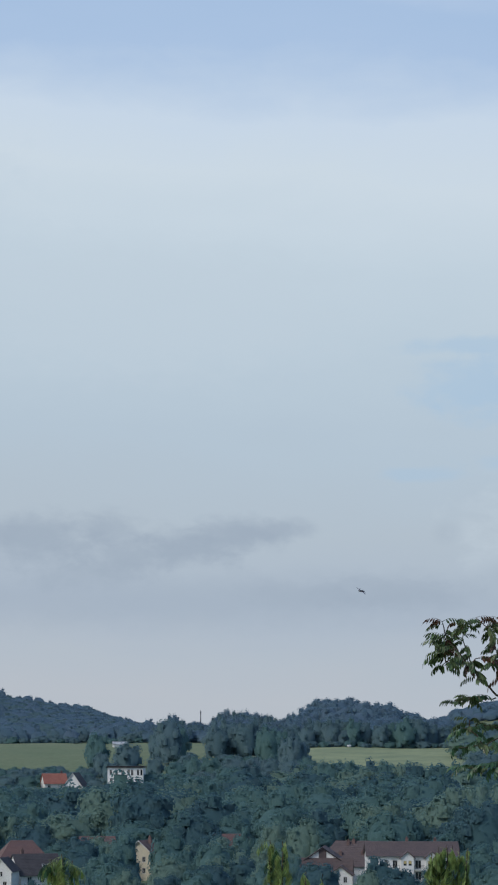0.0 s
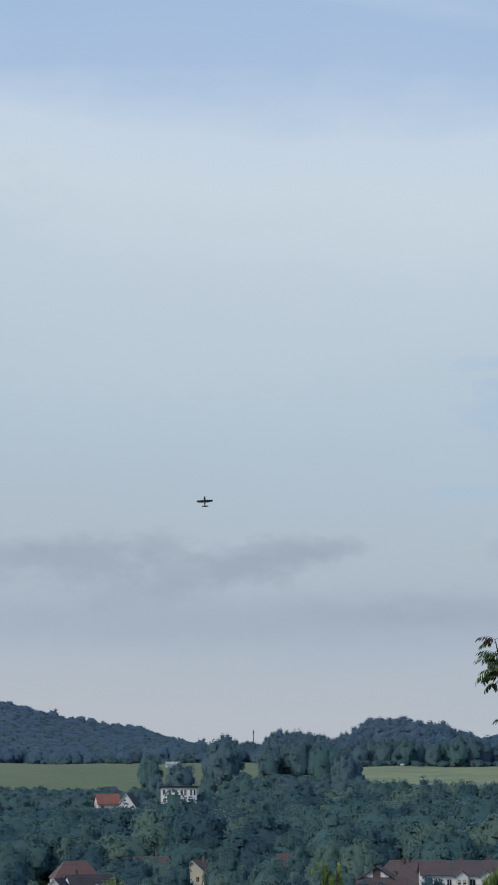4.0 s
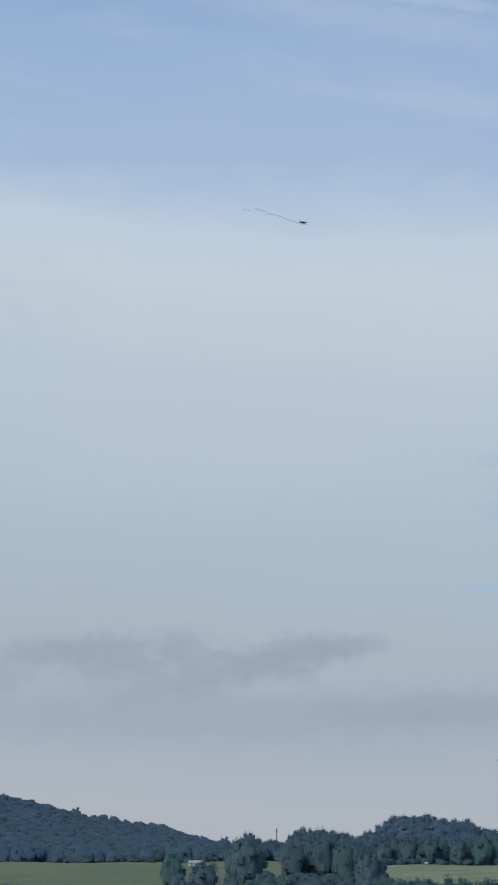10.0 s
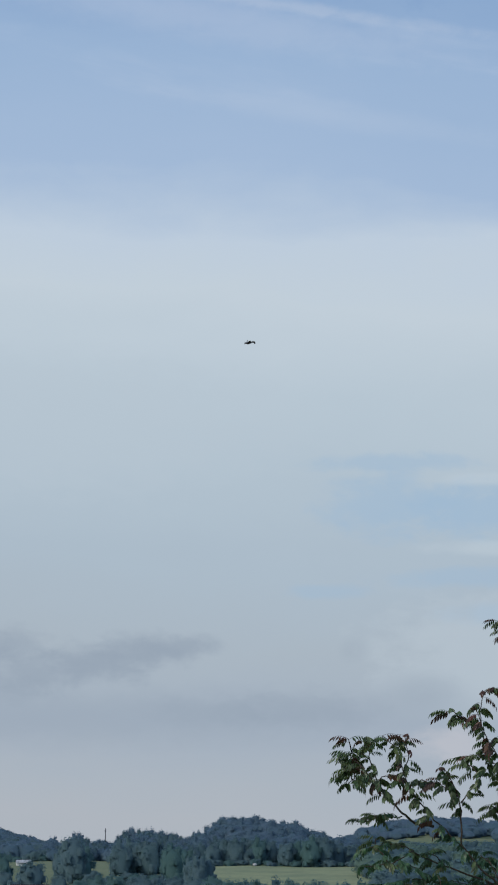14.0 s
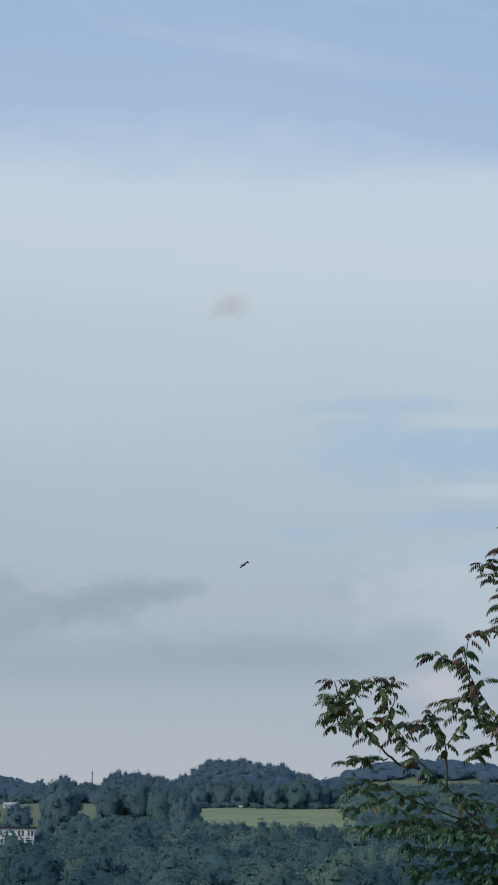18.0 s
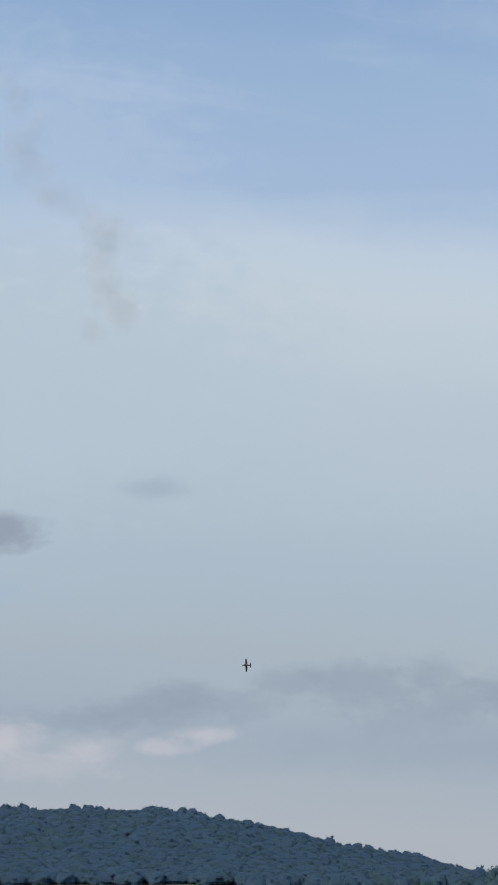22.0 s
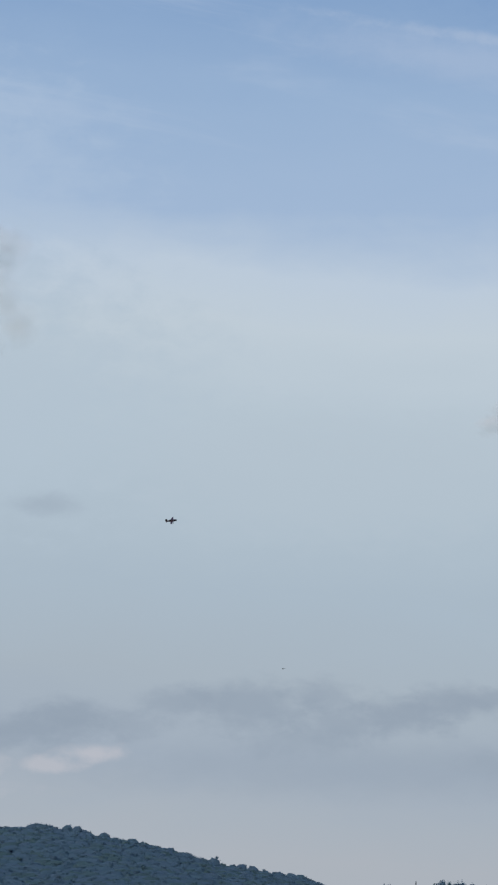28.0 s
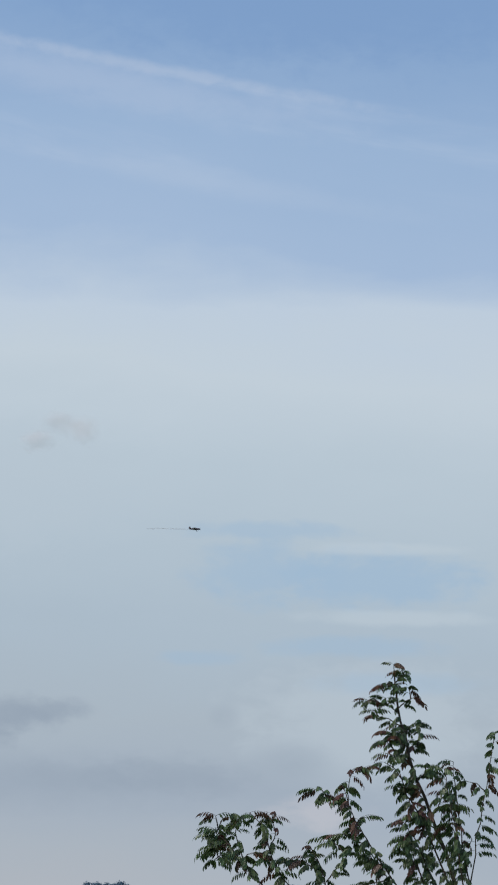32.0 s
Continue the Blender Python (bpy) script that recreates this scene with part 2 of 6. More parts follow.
# a mass of leaves hardly shines
for leafy in (WOODS, WOODS_PALE, WOODS_DARK, WOODS_MIST, WOODS_FAR):
    leafy.node_tree.nodes["Principled BSDF"].inputs["Specular IOR Level"].default_value = 0.1
BUSH_GREEN = surface("deep_green_leaf", (0.07, 0.16, 0.09), (0.1, 0.19, 0.11), 0.45, 3.0, vary=0.4, through=0.35)
BUSH_DARK = surface("dark_leaf", (0.04, 0.085, 0.055), (0.05, 0.1, 0.06), 0.5, 3.0, vary=0.4, through=0.3)
LEAF = surface("sumac_leaf", (0.078, 0.13, 0.05), (0.115, 0.15, 0.055), 0.36, 6.0, vary=0.6, through=0.35)
LEAF_FRESH = surface("fresh_green_leaf", (0.062, 0.14, 0.068), (0.08, 0.165, 0.072), 0.4, 6.0, vary=0.5, through=0.35)
LEAF_RED = surface("reddish_young_leaf", (0.15, 0.062, 0.045), (0.12, 0.075, 0.04), 0.4, 6.0, vary=0.4, through=0.35)
LEAF_LIME = surface("lime_green_leaf", (0.36, 0.45, 0.17), (0.25, 0.34, 0.12), 0.4, 6.0, vary=0.45, through=0.5)
TWIG = surface("twig", (0.06, 0.05, 0.035), (0.09, 0.065, 0.045), 0.8, 8.0)
WHITE_WALL = surface("white_render", (0.8, 0.8, 0.78), (0.72, 0.72, 0.7), 0.85, 0.4)
CREAM_WALL = surface("cream_render", (0.62, 0.56, 0.42), (0.54, 0.49, 0.38), 0.85, 0.4)
RED_TILE = surface("red_clay_tile", (0.17, 0.108, 0.098), (0.14, 0.095, 0.09), 0.8, 0.5, 0.3, vary=0.12)
BRIGHT_TILE = surface("bright_red_clay_tile", (0.34, 0.14, 0.105), (0.28, 0.115, 0.09), 0.8, 0.5, 0.3, vary=0.1)
BROWN_TILE = surface("brown_clay_tile", (0.13, 0.1, 0.098), (0.105, 0.085, 0.086), 0.8, 0.5, 0.3, vary=0.12)
GREY_TILE = surface("grey_concrete_tile", (0.085, 0.08, 0.085), (0.065, 0.06, 0.065), 0.8, 0.5, 0.3, vary=0.12)
BLIND = surface("yellow_canvas", (0.7, 0.56, 0.24), None, 0.8, 2.0)
DARK_TRIM = surface("dark_fascia", (0.03, 0.03, 0.032), None, 0.6, 1.0)
FRAME = surface("white_window_frame", (0.7, 0.7, 0.68), None, 0.5, 2.0)
GLASS = surface("window_glass", (0.02, 0.024, 0.028), (0.03, 0.034, 0.04), 0.08, 0.5)
BRICK = surface("chimney_brick", (0.2, 0.13, 0.115), (0.16, 0.11, 0.1), 0.85, 1.0)
PAINT_RED = surface("dark_red_aircraft_paint", (0.07, 0.034, 0.048), (0.05, 0.03, 0.044), 0.3, 0.5)
PAINT_DARK = surface("dark_blue_aircraft_paint", (0.06, 0.06, 0.08), None, 0.3, 0.5)
PAINT_WHITE = surface("white_aircraft_paint", (0.6, 0.6, 0.6), None, 0.3, 0.5)
RUBBER = surface("black_rubber", (0.02, 0.02, 0.02), None, 0.8, 3.0)
CANOPY = surface("tinted_canopy", (0.02, 0.022, 0.025), None, 0.06, 1.0)
STEEL = surface("grey_steel", (0.3, 0.3, 0.31), None, 0.4, 2.0, metal=0.8)
FEATHER = surface("dark_feather", (0.03, 0.028, 0.03), (0.05, 0.04, 0.035), 0.7, 20.0)
SMOKE = smoke_material("grey_smoke", (0.6, 0.56, 0.56), 0.16)
SMOKE_OLD = smoke_material("thin_brown_smoke", (0.9, 0.72, 0.58), 0.1, True)


# ---- helpers for meshes ----
def mesh_of(name, verts, faces, mats, smooth=False):
    me = bpy.data.meshes.new(name)
    me.from_pydata([tuple(v) for v in verts], [], faces)
    for m in mats if isinstance(mats, (list, tuple)) else [mats]:
        me.materials.append(m)
    if smooth:
        me.polygons.foreach_set("use_smooth", [True] * len(me.polygons))
    me.update()
    return me


def quads_mesh(name, verts, quads, mats, which=None, smooth=False, normals=None):
    """A mesh of quads from arrays."""
    me = bpy.data.meshes.new(name)
    n = len(quads)
    me.vertices.add(len(verts))
    me.vertices.foreach_set("co", np.asarray(verts, dtype=np.float32).ravel())
    me.loops.add(4 * n)
    me.polygons.add(n)
    me.polygons.foreach_set("loop_start", np.arange(0, 4 * n, 4, dtype=np.int32))
    me.loops.foreach_set("vertex_index", np.asarray(quads, dtype=np.int32).ravel())
    for m in mats if isinstance(mats, (list, tuple)) else [mats]:
        me.materials.append(m)
    if which is not None:
        me.polygons.foreach_set("material_index", np.asarray(which, dtype=np.int32))
    if smooth or normals is not None:
        me.polygons.foreach_set("use_smooth", np.ones(n, dtype=bool))
    me.update(calc_edges=True)
    if normals is not None:
        me.normals_split_custom_set_from_vertices(normals.tolist())
    return me


def part(name, bm, material, parent, label=""):
    """One mesh object under a thing or a part; bm: a bmesh or ready mesh data."""
    if isinstance(bm, bmesh.types.BMesh):
        me = bpy.data.meshes.new(name)
        bmesh.ops.recalc_face_normals(bm, faces=bm.faces[:])
        bm.to_mesh(me)
        bm.free()
        me.materials.append(material)
    else:
        me = bm
    ob = new(name, me)
    ob.parent = parent
    return tagged(ob, label)


def box(bm, lo, hi, m=None):
    """Adds a box with these corners."""
    g = bmesh.ops.create_cube(bm, size=1.0)["verts"]
    for v in g:
        v.co = Vector([lo[i] + (v.co[i] + 0.5) * (hi[i] - lo[i]) for i in range(3)])
        if m:
            v.co = m @ v.co
    return g


def boxes(*corners):
    bm = bmesh.new()
    for lo, hi in corners:
        box(bm, lo, hi)
    return bm


def prism(bm, outline, y0, y1):
    """An outline in x and z drawn out from y0 to y1."""
    a = [bm.verts.new((x, y0, z)) for x, z in outline]
    b = [bm.verts.new((x, y1, z)) for x, z in outline]
    n = len(outline)
    bm.faces.new(a), bm.faces.new(b[::-1])
    for i in range(n):
        bm.faces.new((a[i], b[i], b[(i + 1) % n], a[(i + 1) % n]))


def tube(path, radii, sides=7):
    """Verts and faces of a tapered tube along a path."""
    verts, faces = [], []
    for i, p in enumerate(path):
        d = (Vector(path[min(i + 1, len(path) - 1)]) - Vector(path[max(i - 1, 0)])).normalized()
        q = d.to_track_quat("Z", "Y")
        for j in range(sides):
            a = 2 * math.pi * j / sides
            verts.append(Vector(p) + q @ Vector((math.cos(a) * radii[i], math.sin(a) * radii[i], 0)))
        if i:
            o = (i - 1) * sides
            faces += [(o + j, o + (j + 1) % sides, o + sides + (j + 1) % sides, o + sides + j) for j in range(sides)]
    faces.append(tuple(range(sides))[::-1])
    faces.append(tuple(range(len(verts) - sides, len(verts))))
    return verts, faces


def loft(rings):
    """Faces between rings of equal length, closed at both ends."""
    verts, faces, n = [], [], len(rings[0])
    for i, ring in enumerate(rings):
        verts += ring
        if i:
            o = (i - 1) * n
            faces += [(o + j, o + (j + 1) % n, o + n + (j + 1) % n, o + n + j) for j in range(n)]
    faces.append(tuple(range(n))[::-1])
    faces.append(tuple(range(len(verts) - n, len(verts))))
    return verts, faces


# ---- ground ----
RISE_D = [0, 15, 40, 120, 400, 600, 720, 900, 1100, 1250, 1350, 1500, 1650, 1900, 2400, 3000, 5000]
RISE_Z = [48.2, 46.4, 42.5, 32, 14, 11.5, 13, 18.5, 30.5, 36, 40, 45, 46.5, 47, 50, 50, 40]
HILL_AZ = [-40, 1.5, 2.4, 3.4, 4.5, 5.5, 6.5, 7.2, 8, 9.1, 10.2, 11.4, 13, 15, 17, 22, 30, 45]
HILL_EL = [0.0, 0.05, 0.33, 0.63, 0.81, 0.98, 1.26, 1.4, 1.52, 1.67, 1.68, 1.69, 1.67, 1.67, 1.72, 1.4, 0.8, 0.3]
WOOD_AZ = [-9, -4.3, -3.9, -3.2, -2.4, -1.6, -1.3, -1.0, 2]
WOOD_EL = [0.0, 0.1, 0.45, 0.71, 0.85, 0.84, 0.68, 0.2, 0.1]
FAR_AZ = [-60, -30, -11, -9, -7.2, -5.8, -4.9, -4.2, -3, 0, 5]
FAR_EL = [0.1, 0.3, 0.54, 0.64, 0.81, 0.89, 0.69, 0.42, 0.2, 0.1, 0.0]


def step(v, a, b):
    s = np.clip((v - a) / (b - a), 0, 1)
    return s * s * (3 - 2 * s)


def ground_z(az, d):
    """The height of the ground at an azimuth and distance."""
    az, d = np.asarray(az, dtype=float), np.asarray(d, dtype=float)
    z = np.interp(d, RISE_D, RISE_Z)
    for degs, ups, near, crest, tall in ((HILL_AZ, HILL_EL, 2180, 2700, 14), (WOOD_AZ, WOOD_EL, 1790, 1960, 14), (FAR_AZ, FAR_EL, 2700, 3500, 15)):
        top = 50 + crest * np.tan(np.radians(np.interp(az, degs, ups))) - tall
        z = z + np.maximum(0, top - np.interp(crest, RISE_D, RISE_Z)) * step(d, near, crest) * (1 - 0.6 * step(d, crest + 150, crest + 900))
    wave = np.sin(d * 0.013 + az * 0.9) * np.sin(az * 1.7 + 2) * 0.7 * step(d, 300, 800)
    return z + wave


def on_ground(az, d, sink=0.15):
    return polar(az, d, float(ground_z(az, d)) - sink)


def build_ground():
    az = np.concatenate([np.arange(-180, -14, 4.0), np.arange(-14, 22, 0.4), np.arange(22, 180, 4.0)])
    ds = np.concatenate([[0.0, 1.5, 4, 8, 15, 25, 40], np.arange(60, 600, 45), np.arange(600, 2100, 30), np.arange(2100, 3800, 75), [4000, 4300, 4700, 4950]])
    A, D = np.meshgrid(az, ds)
    Z = ground_z(A, D)
    r = np.radians(A)
    verts = np.stack([-D * np.sin(r), D * np.cos(r), Z], -1).reshape(-1, 3)
    n = len(az)
    quads = [(i * n + j, i * n + (j + 1) % n, (i + 1) * n + (j + 1) % n, (i + 1) * n + j) for i in range(len(ds) - 1) for j in range(n)]
    ob = new("ground", quads_mesh("ground", verts, quads, GRASS, smooth=True))
    tagged(ob, "rolling green meadow and valley ground", "ground", kind="structure")
    # the mown meadow below the knoll, paler than the rest
    az, ds = np.arange(-4.8, -0.7, 0.4), np.arange(1020, 1471, 30.0)
    A, D = np.meshgrid(az, ds)
    r = np.radians(A)
    verts = np.stack([-D * np.sin(r), D * np.cos(r), ground_z(A, D) + 0.15], -1).reshape(-1, 3)
    n = len(az)
    quads = [(i * n + j, i * n + j + 1, (i + 1) * n + j + 1, (i + 1) * n + j) for i in range(len(ds) - 1) for j in range(n - 1)]
    field = new("mown_meadow", quads_mesh("mown_meadow", verts, quads, MOWN, smooth=True))
    tagged(field, "pale mown meadow with drying swaths of grass", "meadow", kind="structure")


build_ground()


# ---- trees and woods ----
def ball_quads(cuts):
    """Verts and quads of a unit ball made of six curved square sides."""
    verts, quads = [], []
    n = cuts + 1
    for axis in range(3):
        for side in (-1, 1):
            o = len(verts)
            for i in range(n):
                for j in range(n):
                    p = [0, 0, 0]
                    p[axis], p[(axis + 1) % 3], p[(axis + 2) % 3] = side, (2 * i / cuts - 1), (2 * j / cuts - 1) * side
                    verts.append(Vector(p).normalized())
            for i in range(cuts):
                for j in range(cuts):
                    quads.append((o + i * n + j, o + (i + 1) * n + j, o + (i + 1) * n + j + 1, o + i * n + j + 1))
    # weld the seams
    spot, where, out = {}, [], []
    for v in verts:
        key = tuple(round(c, 4) for c in v)
        if key not in spot:
            spot[key] = len(out)
            out.append(tuple(v))
        where.append(spot[key])
    return np.array(out), np.array([[where[i] for i in q] for q in quads])


def crown_shape(rng, lobes, leaves, leaf, up_turn=0.7, fat=0.37, lump=(0.1, 0.17), fine=3, fray=0.15, full=0.92, cut=1, cone=False, hug=(0.95, 1.05)):
    """A crown of unit height and width: clumps of leaves on uneven lobes round a dark heart. Returns verts, quads and leaf normals, which turn to the light by up_turn."""
    V, Q, N, n = [], [], [], 0
    mid = np.array([0, 0, 0.5])

    def heart(c, r, cut):
        nonlocal n
        bv, bq = ball_quads(cut)
        x = c + bv * (1 + rng.uniform(-0.12, 0.12, len(bv))[:, None]) * r
        k = bv * 0.6 + (x - mid) + np.array([0, 0, up_turn])
        V.append(x), Q.append(bq + n), N.append(k / np.linalg.norm(k, axis=1)[:, None])
        n += len(bv)

    def clumps(c, r, m, lean):
        nonlocal n
        d = rng.normal(size=(m, 3)) + np.asarray(lean) * 0.9
        d /= np.linalg.norm(d, axis=1)[:, None]
        p = c + d * r * np.where(rng.uniform(size=(m, 1)) < fray, rng.uniform(1.05, 1.3, (m, 1)), rng.uniform(*hug, (m, 1)))
        k = d * 0.45 + (p - mid) * 1.1 + np.array([0, 0, up_turn]) + rng.normal(size=(m, 3)) * 0.16
        k /= np.linalg.norm(k, axis=1)[:, None]
        face = d + rng.normal(size=(m, 3)) * 0.16
        u = np.cross(face, rng.normal(size=(m, 3)))
        u /= np.linalg.norm(u, axis=1)[:, None]
        w = np.cross(face, u)
        w /= np.linalg.norm(w, axis=1)[:, None]
        w *= np.where((np.cross(u, w) * k).sum(1) < 0, -1, 1)[:, None]
        s = leaf * rng.uniform(0.55, 1.15, (m, 1))
        V.append(np.stack([p - u * s * 0.9 - w * s * 0.5, p + u * s * 0.4 - w * s, p + u * s + w * s * 0.4, p - u * s * 0.3 + w * s * 0.9], 1).reshape(-1, 3))
        Q.append(np.arange(4 * m).reshape(-1, 4) + n), N.append(np.repeat(k, 4, 0))
        n += 4 * m

    if cone:
        for i in range(lobes):
            up = 0.12 + 0.84 * i / lobes
            a = rng.uniform(0, 2 * math.pi)
            c, r = np.array([math.cos(a) * 0.06, math.sin(a) * 0.06, up]), np.array([1, 1, 0.7]) * (0.03 + 0.3 * (1 - up))
            heart(c, r * 0.8, 1), clumps(c, r, leaves, (0, 0, 0.2))
        return np.concatenate(V), np.concatenate(Q), np.concatenate(N)
    heart(mid, fat * np.array([0.9, 0.9, 0.98]), fine)
    clumps(mid, fat * np.array([1.0, 1.0, 1.08]), leaves * 5, (0, 0, 0.3))
    for i in range(lobes):
        a, up = 2.4 * i + rng.uniform(-0.5, 0.5), -0.8 + 1.8 * ((i + 0.5) / lobes) + rng.uniform(-0.1, 0.1)
        up = min(1.0, up)
        k = math.sqrt(max(0.0, 1 - up * up * 0.98))
        d = np.array([math.cos(a) * k, math.sin(a) * k, up])
        r = rng.uniform(*lump) * np.array([1, 1, 0.95])
        c = mid + d * fat * np.array([0.92, 0.92, 1.04]) * rng.uniform(0.82, 1.06)
        heart(c, r * full, cut), clumps(c, r, leaves, d)
    return np.concatenate(V), np.concatenate(Q), np.concatenate(N)


RNG = np.random.default_rng(7)
NEAR_CROWNS = [crown_shape(RNG, 16, 64, 0.022, 0.9, 0.39, (0.11, 0.17), full=0.93, hug=(0.93, 1.06)) for _ in range(6)]
LOBED_CROWNS = [crown_shape(RNG, 12, 34, 0.026, 1.1, 0.4, (0.12, 0.17), 3, 0.12, 0.92, hug=(0.92, 1.06)) for _ in range(10)]
FAR_CROWNS = [crown_shape(RNG, 6, 11, 0.032, 3.0, 0.43, (0.1, 0.14), 3, 0.04, 0.93, hug=(0.95, 1.04)) for _ in range(12)]
SPIRES = [crown_shape(RNG, 10, 16, 0.05, 1.0, cone=True) for _ in range(3)]


def trunk_mesh():
    v, f = tube([(0, 0, -0.3), (0.02, 0, 0.15), (0.0, 0.02, 0.4), (0.01, 0, 0.62)], [0.032, 0.022, 0.016, 0.006], 7)
    for a, z in ((0.4, 0.22), (2.3, 0.28), (4.3, 0.33), (5.4, 0.26)):
        o = len(v)
        w, g = tube([(0, 0, z), (math.cos(a) * 0.14, math.sin(a) * 0.14, z + 0.13), (math.cos(a) * 0.22, math.sin(a) * 0.22, z + 0.26)], [0.012, 0.008, 0.003], 5)
        v += w
        f += [tuple(i + o for i in q) for q in g]
    return mesh_of("trunk", v, f, BARK)


TRUNK = trunk_mesh()
CROWN_MESH = {}


def tree(az, d, tall, wide, mat, label, rng, shapes=NEAR_CROWNS, name="tree", category="tree", sink=0.3):
    i = int(rng.integers(len(shapes)))
    key = (id(shapes), i, mat.name)
    if key not in CROWN_MESH:
        CROWN_MESH[key] = quads_mesh("crown", shapes[i][0], shapes[i][1], mat, normals=shapes[i][2])
    t = new(name)
    t.matrix_basis = Matrix.Translation(on_ground(az, d, sink)) @ pose(0, 0, 0, 0, 0, float(rng.uniform(0, 360))) @ Matrix.Diagonal((wide, wide, tall, 1))
    part("trunk", TRUNK, None, t)
    part("crown", CROWN_MESH[key], None, t)
    return tagged(t, label, category)


def stand(az, d, el, wide, mat, label, rng, shapes=LOBED_CROWNS):
    """A tree whose top reaches that elevation as seen from the eye."""
    tall = (50 + d * math.tan(radians(el)) - float(ground_z(az, d)) + 0.4) / 0.9
    return tree(az, d, tall, wide, mat, label, rng, shapes, sink=0.4 + 0.08 * tall)


def wood(name, places, shapes, mats, label, rng, category="woods", sink=0.12):
    """Many trees as one mass. places: rows of azimuth, distance, height, width."""
    V, Q, W, N, n = [], [], [], [], 0
    for az, d, tall, wide in places:
        v, q, k = shapes[int(rng.integers(len(shapes)))]
        a = rng.uniform(0, 2 * math.pi)
        c, s = math.cos(a), math.sin(a)
        p = np.array(on_ground(az, d, 0.4 + sink * tall))
        V.append(np.stack([(v[:, 0] * c - v[:, 1] * s) * wide, (v[:, 0] * s + v[:, 1] * c) * wide, v[:, 2] * tall], 1) + p)
        N.append(np.stack([k[:, 0] * c - k[:, 1] * s, k[:, 0] * s + k[:, 1] * c, k[:, 2]], 1))
        Q.append(q + n)
        W.append(np.full(len(q), int(rng.integers(len(mats)))))
        n += len(v)
    ob = new(name, quads_mesh(name, np.concatenate(V), np.concatenate(Q), mats, np.concatenate(W), normals=np.concatenate(N)))
    return tagged(ob, label, category, kind="stuff")


def spread(rng, az0, az1, d0, d1, gap, tall, wide, keep=None):
    """Uneven planting over a stretch of land; far ends narrower or cut by keep(az, d)."""
    rows, d = [], d0
    while d < d1:
        da = math.degrees(gap / d)
        for a in np.arange(az0, az1, da):
            aa, dd = a + rng.uniform(-0.45, 0.45) * da, d + rng.uniform(-0.45, 0.45) * gap
            if keep is None or keep(aa, dd):
                k = rng.uniform(0.72, 1.22)
                rows.append((aa, dd, tall * k * rng.uniform(0.9, 1.1), wide * k))
        d += gap * 0.92
    return rows


HOUSES = []          # azimuth, distance and half width of ground kept free of trees


def clear(az, d, reach=5.5):
    """False where a house stands, or where a tree would hide one."""
    for a, dd, half, front in HOUSES:
        away = abs(az - a) * d * math.pi / 180
        if dd - front < d < dd and away < half + reach - 3 or dd <= d < dd + half + 5 and away < half:
            return False
    return True


# ---- houses ----
def pierced(bm, x0, x1, z0, z1, y0, y1, holes):
    """A wall plate from x0 to x1 and z0 to z1 with openings (x, z, width, height) right through it."""
    xs = sorted({x0, x1, *[h[0] - h[2] / 2 for h in holes], *[h[0] + h[2] / 2 for h in holes]})
    zs = sorted({z0, z1, *[h[1] - h[3] / 2 for h in holes], *[h[1] + h[3] / 2 for h in holes]})
    for a, b in zip(xs, xs[1:]):
        for c, e in zip(zs, zs[1:]):
            mx, mz = (a + b) / 2, (c + e) / 2
            if not any(abs(mx - h[0]) < h[2] / 2 and abs(mz - h[1]) < h[3] / 2 for h in holes):
                box(bm, (a, y0, c), (b, y1, e))


def window(parent, x, z, w, h, y, name="window"):
    """Frame with a mullion, a sill and a pane, in an opening of a front wall whose face lies at y."""
    t = 0.09
    bars = [((x - w / 2, y + 0.05, z - h / 2), (x - w / 2 + t, y + 0.13, z + h / 2)), ((x + w / 2 - t, y + 0.05, z - h / 2), (x + w / 2, y + 0.13, z + h / 2)),
            ((x - w / 2 + t, y + 0.05, z + h / 2 - t), (x + w / 2 - t, y + 0.13, z + h / 2)), ((x - w / 2 + t, y + 0.05, z - h / 2), (x + w / 2 - t, y + 0.13, z - h / 2 + t))]
    if w > 0.9:
        bars.append(((x - t / 2, y + 0.06, z - h / 2 + t), (x + t / 2, y + 0.12, z + h / 2 - t)))
    f = part(name, boxes(*bars), FRAME, parent)
    part("pane", boxes(((x - w / 2 + t * 0.5, y + 0.085, z - h / 2 + t * 0.5), (x + w / 2 - t * 0.5, y + 0.1, z + h / 2 - t * 0.5))), GLASS, f)
    part("sill", boxes(((x - w / 2 - 0.08, y - 0.1, z - h / 2 - 0.07), (x + w / 2 + 0.08, y + 0.1, z - h / 2))), FRAME, f)


def tiled_slope(name, a, b, c, e, material, parent, rows=15):
    """A roof slope between eaves a, b and ridge ends e, c, in overlapping courses of tiles."""
    bm = bmesh.new()
    a, b, c, e = map(Vector, (a, b, c, e))
    n = (b - a).cross(e - a).normalized()
    if n.z < 0:
        n = -n
    steps = [(k, h) for i in range(rows) for k, h in ((i / rows, 0.07), ((i + 1) / rows, 0.03))]
    steps = steps[:-1] + [(0.999, 0.03), (0.999, -0.06), (0.0, -0.06)]
    one = [bm.verts.new(a.lerp(e, k) + n * h) for k, h in steps]
    two = [bm.verts.new(b.lerp(c, k) + n * h) for k, h in steps]
    m = len(steps)
    bm.faces.new(one), bm.faces.new(two[::-1])
    for i in range(m):
        bm.faces.new((one[i], two[i], two[(i + 1) % m], one[(i + 1) % m]))
    return part(name, bm, material, parent)


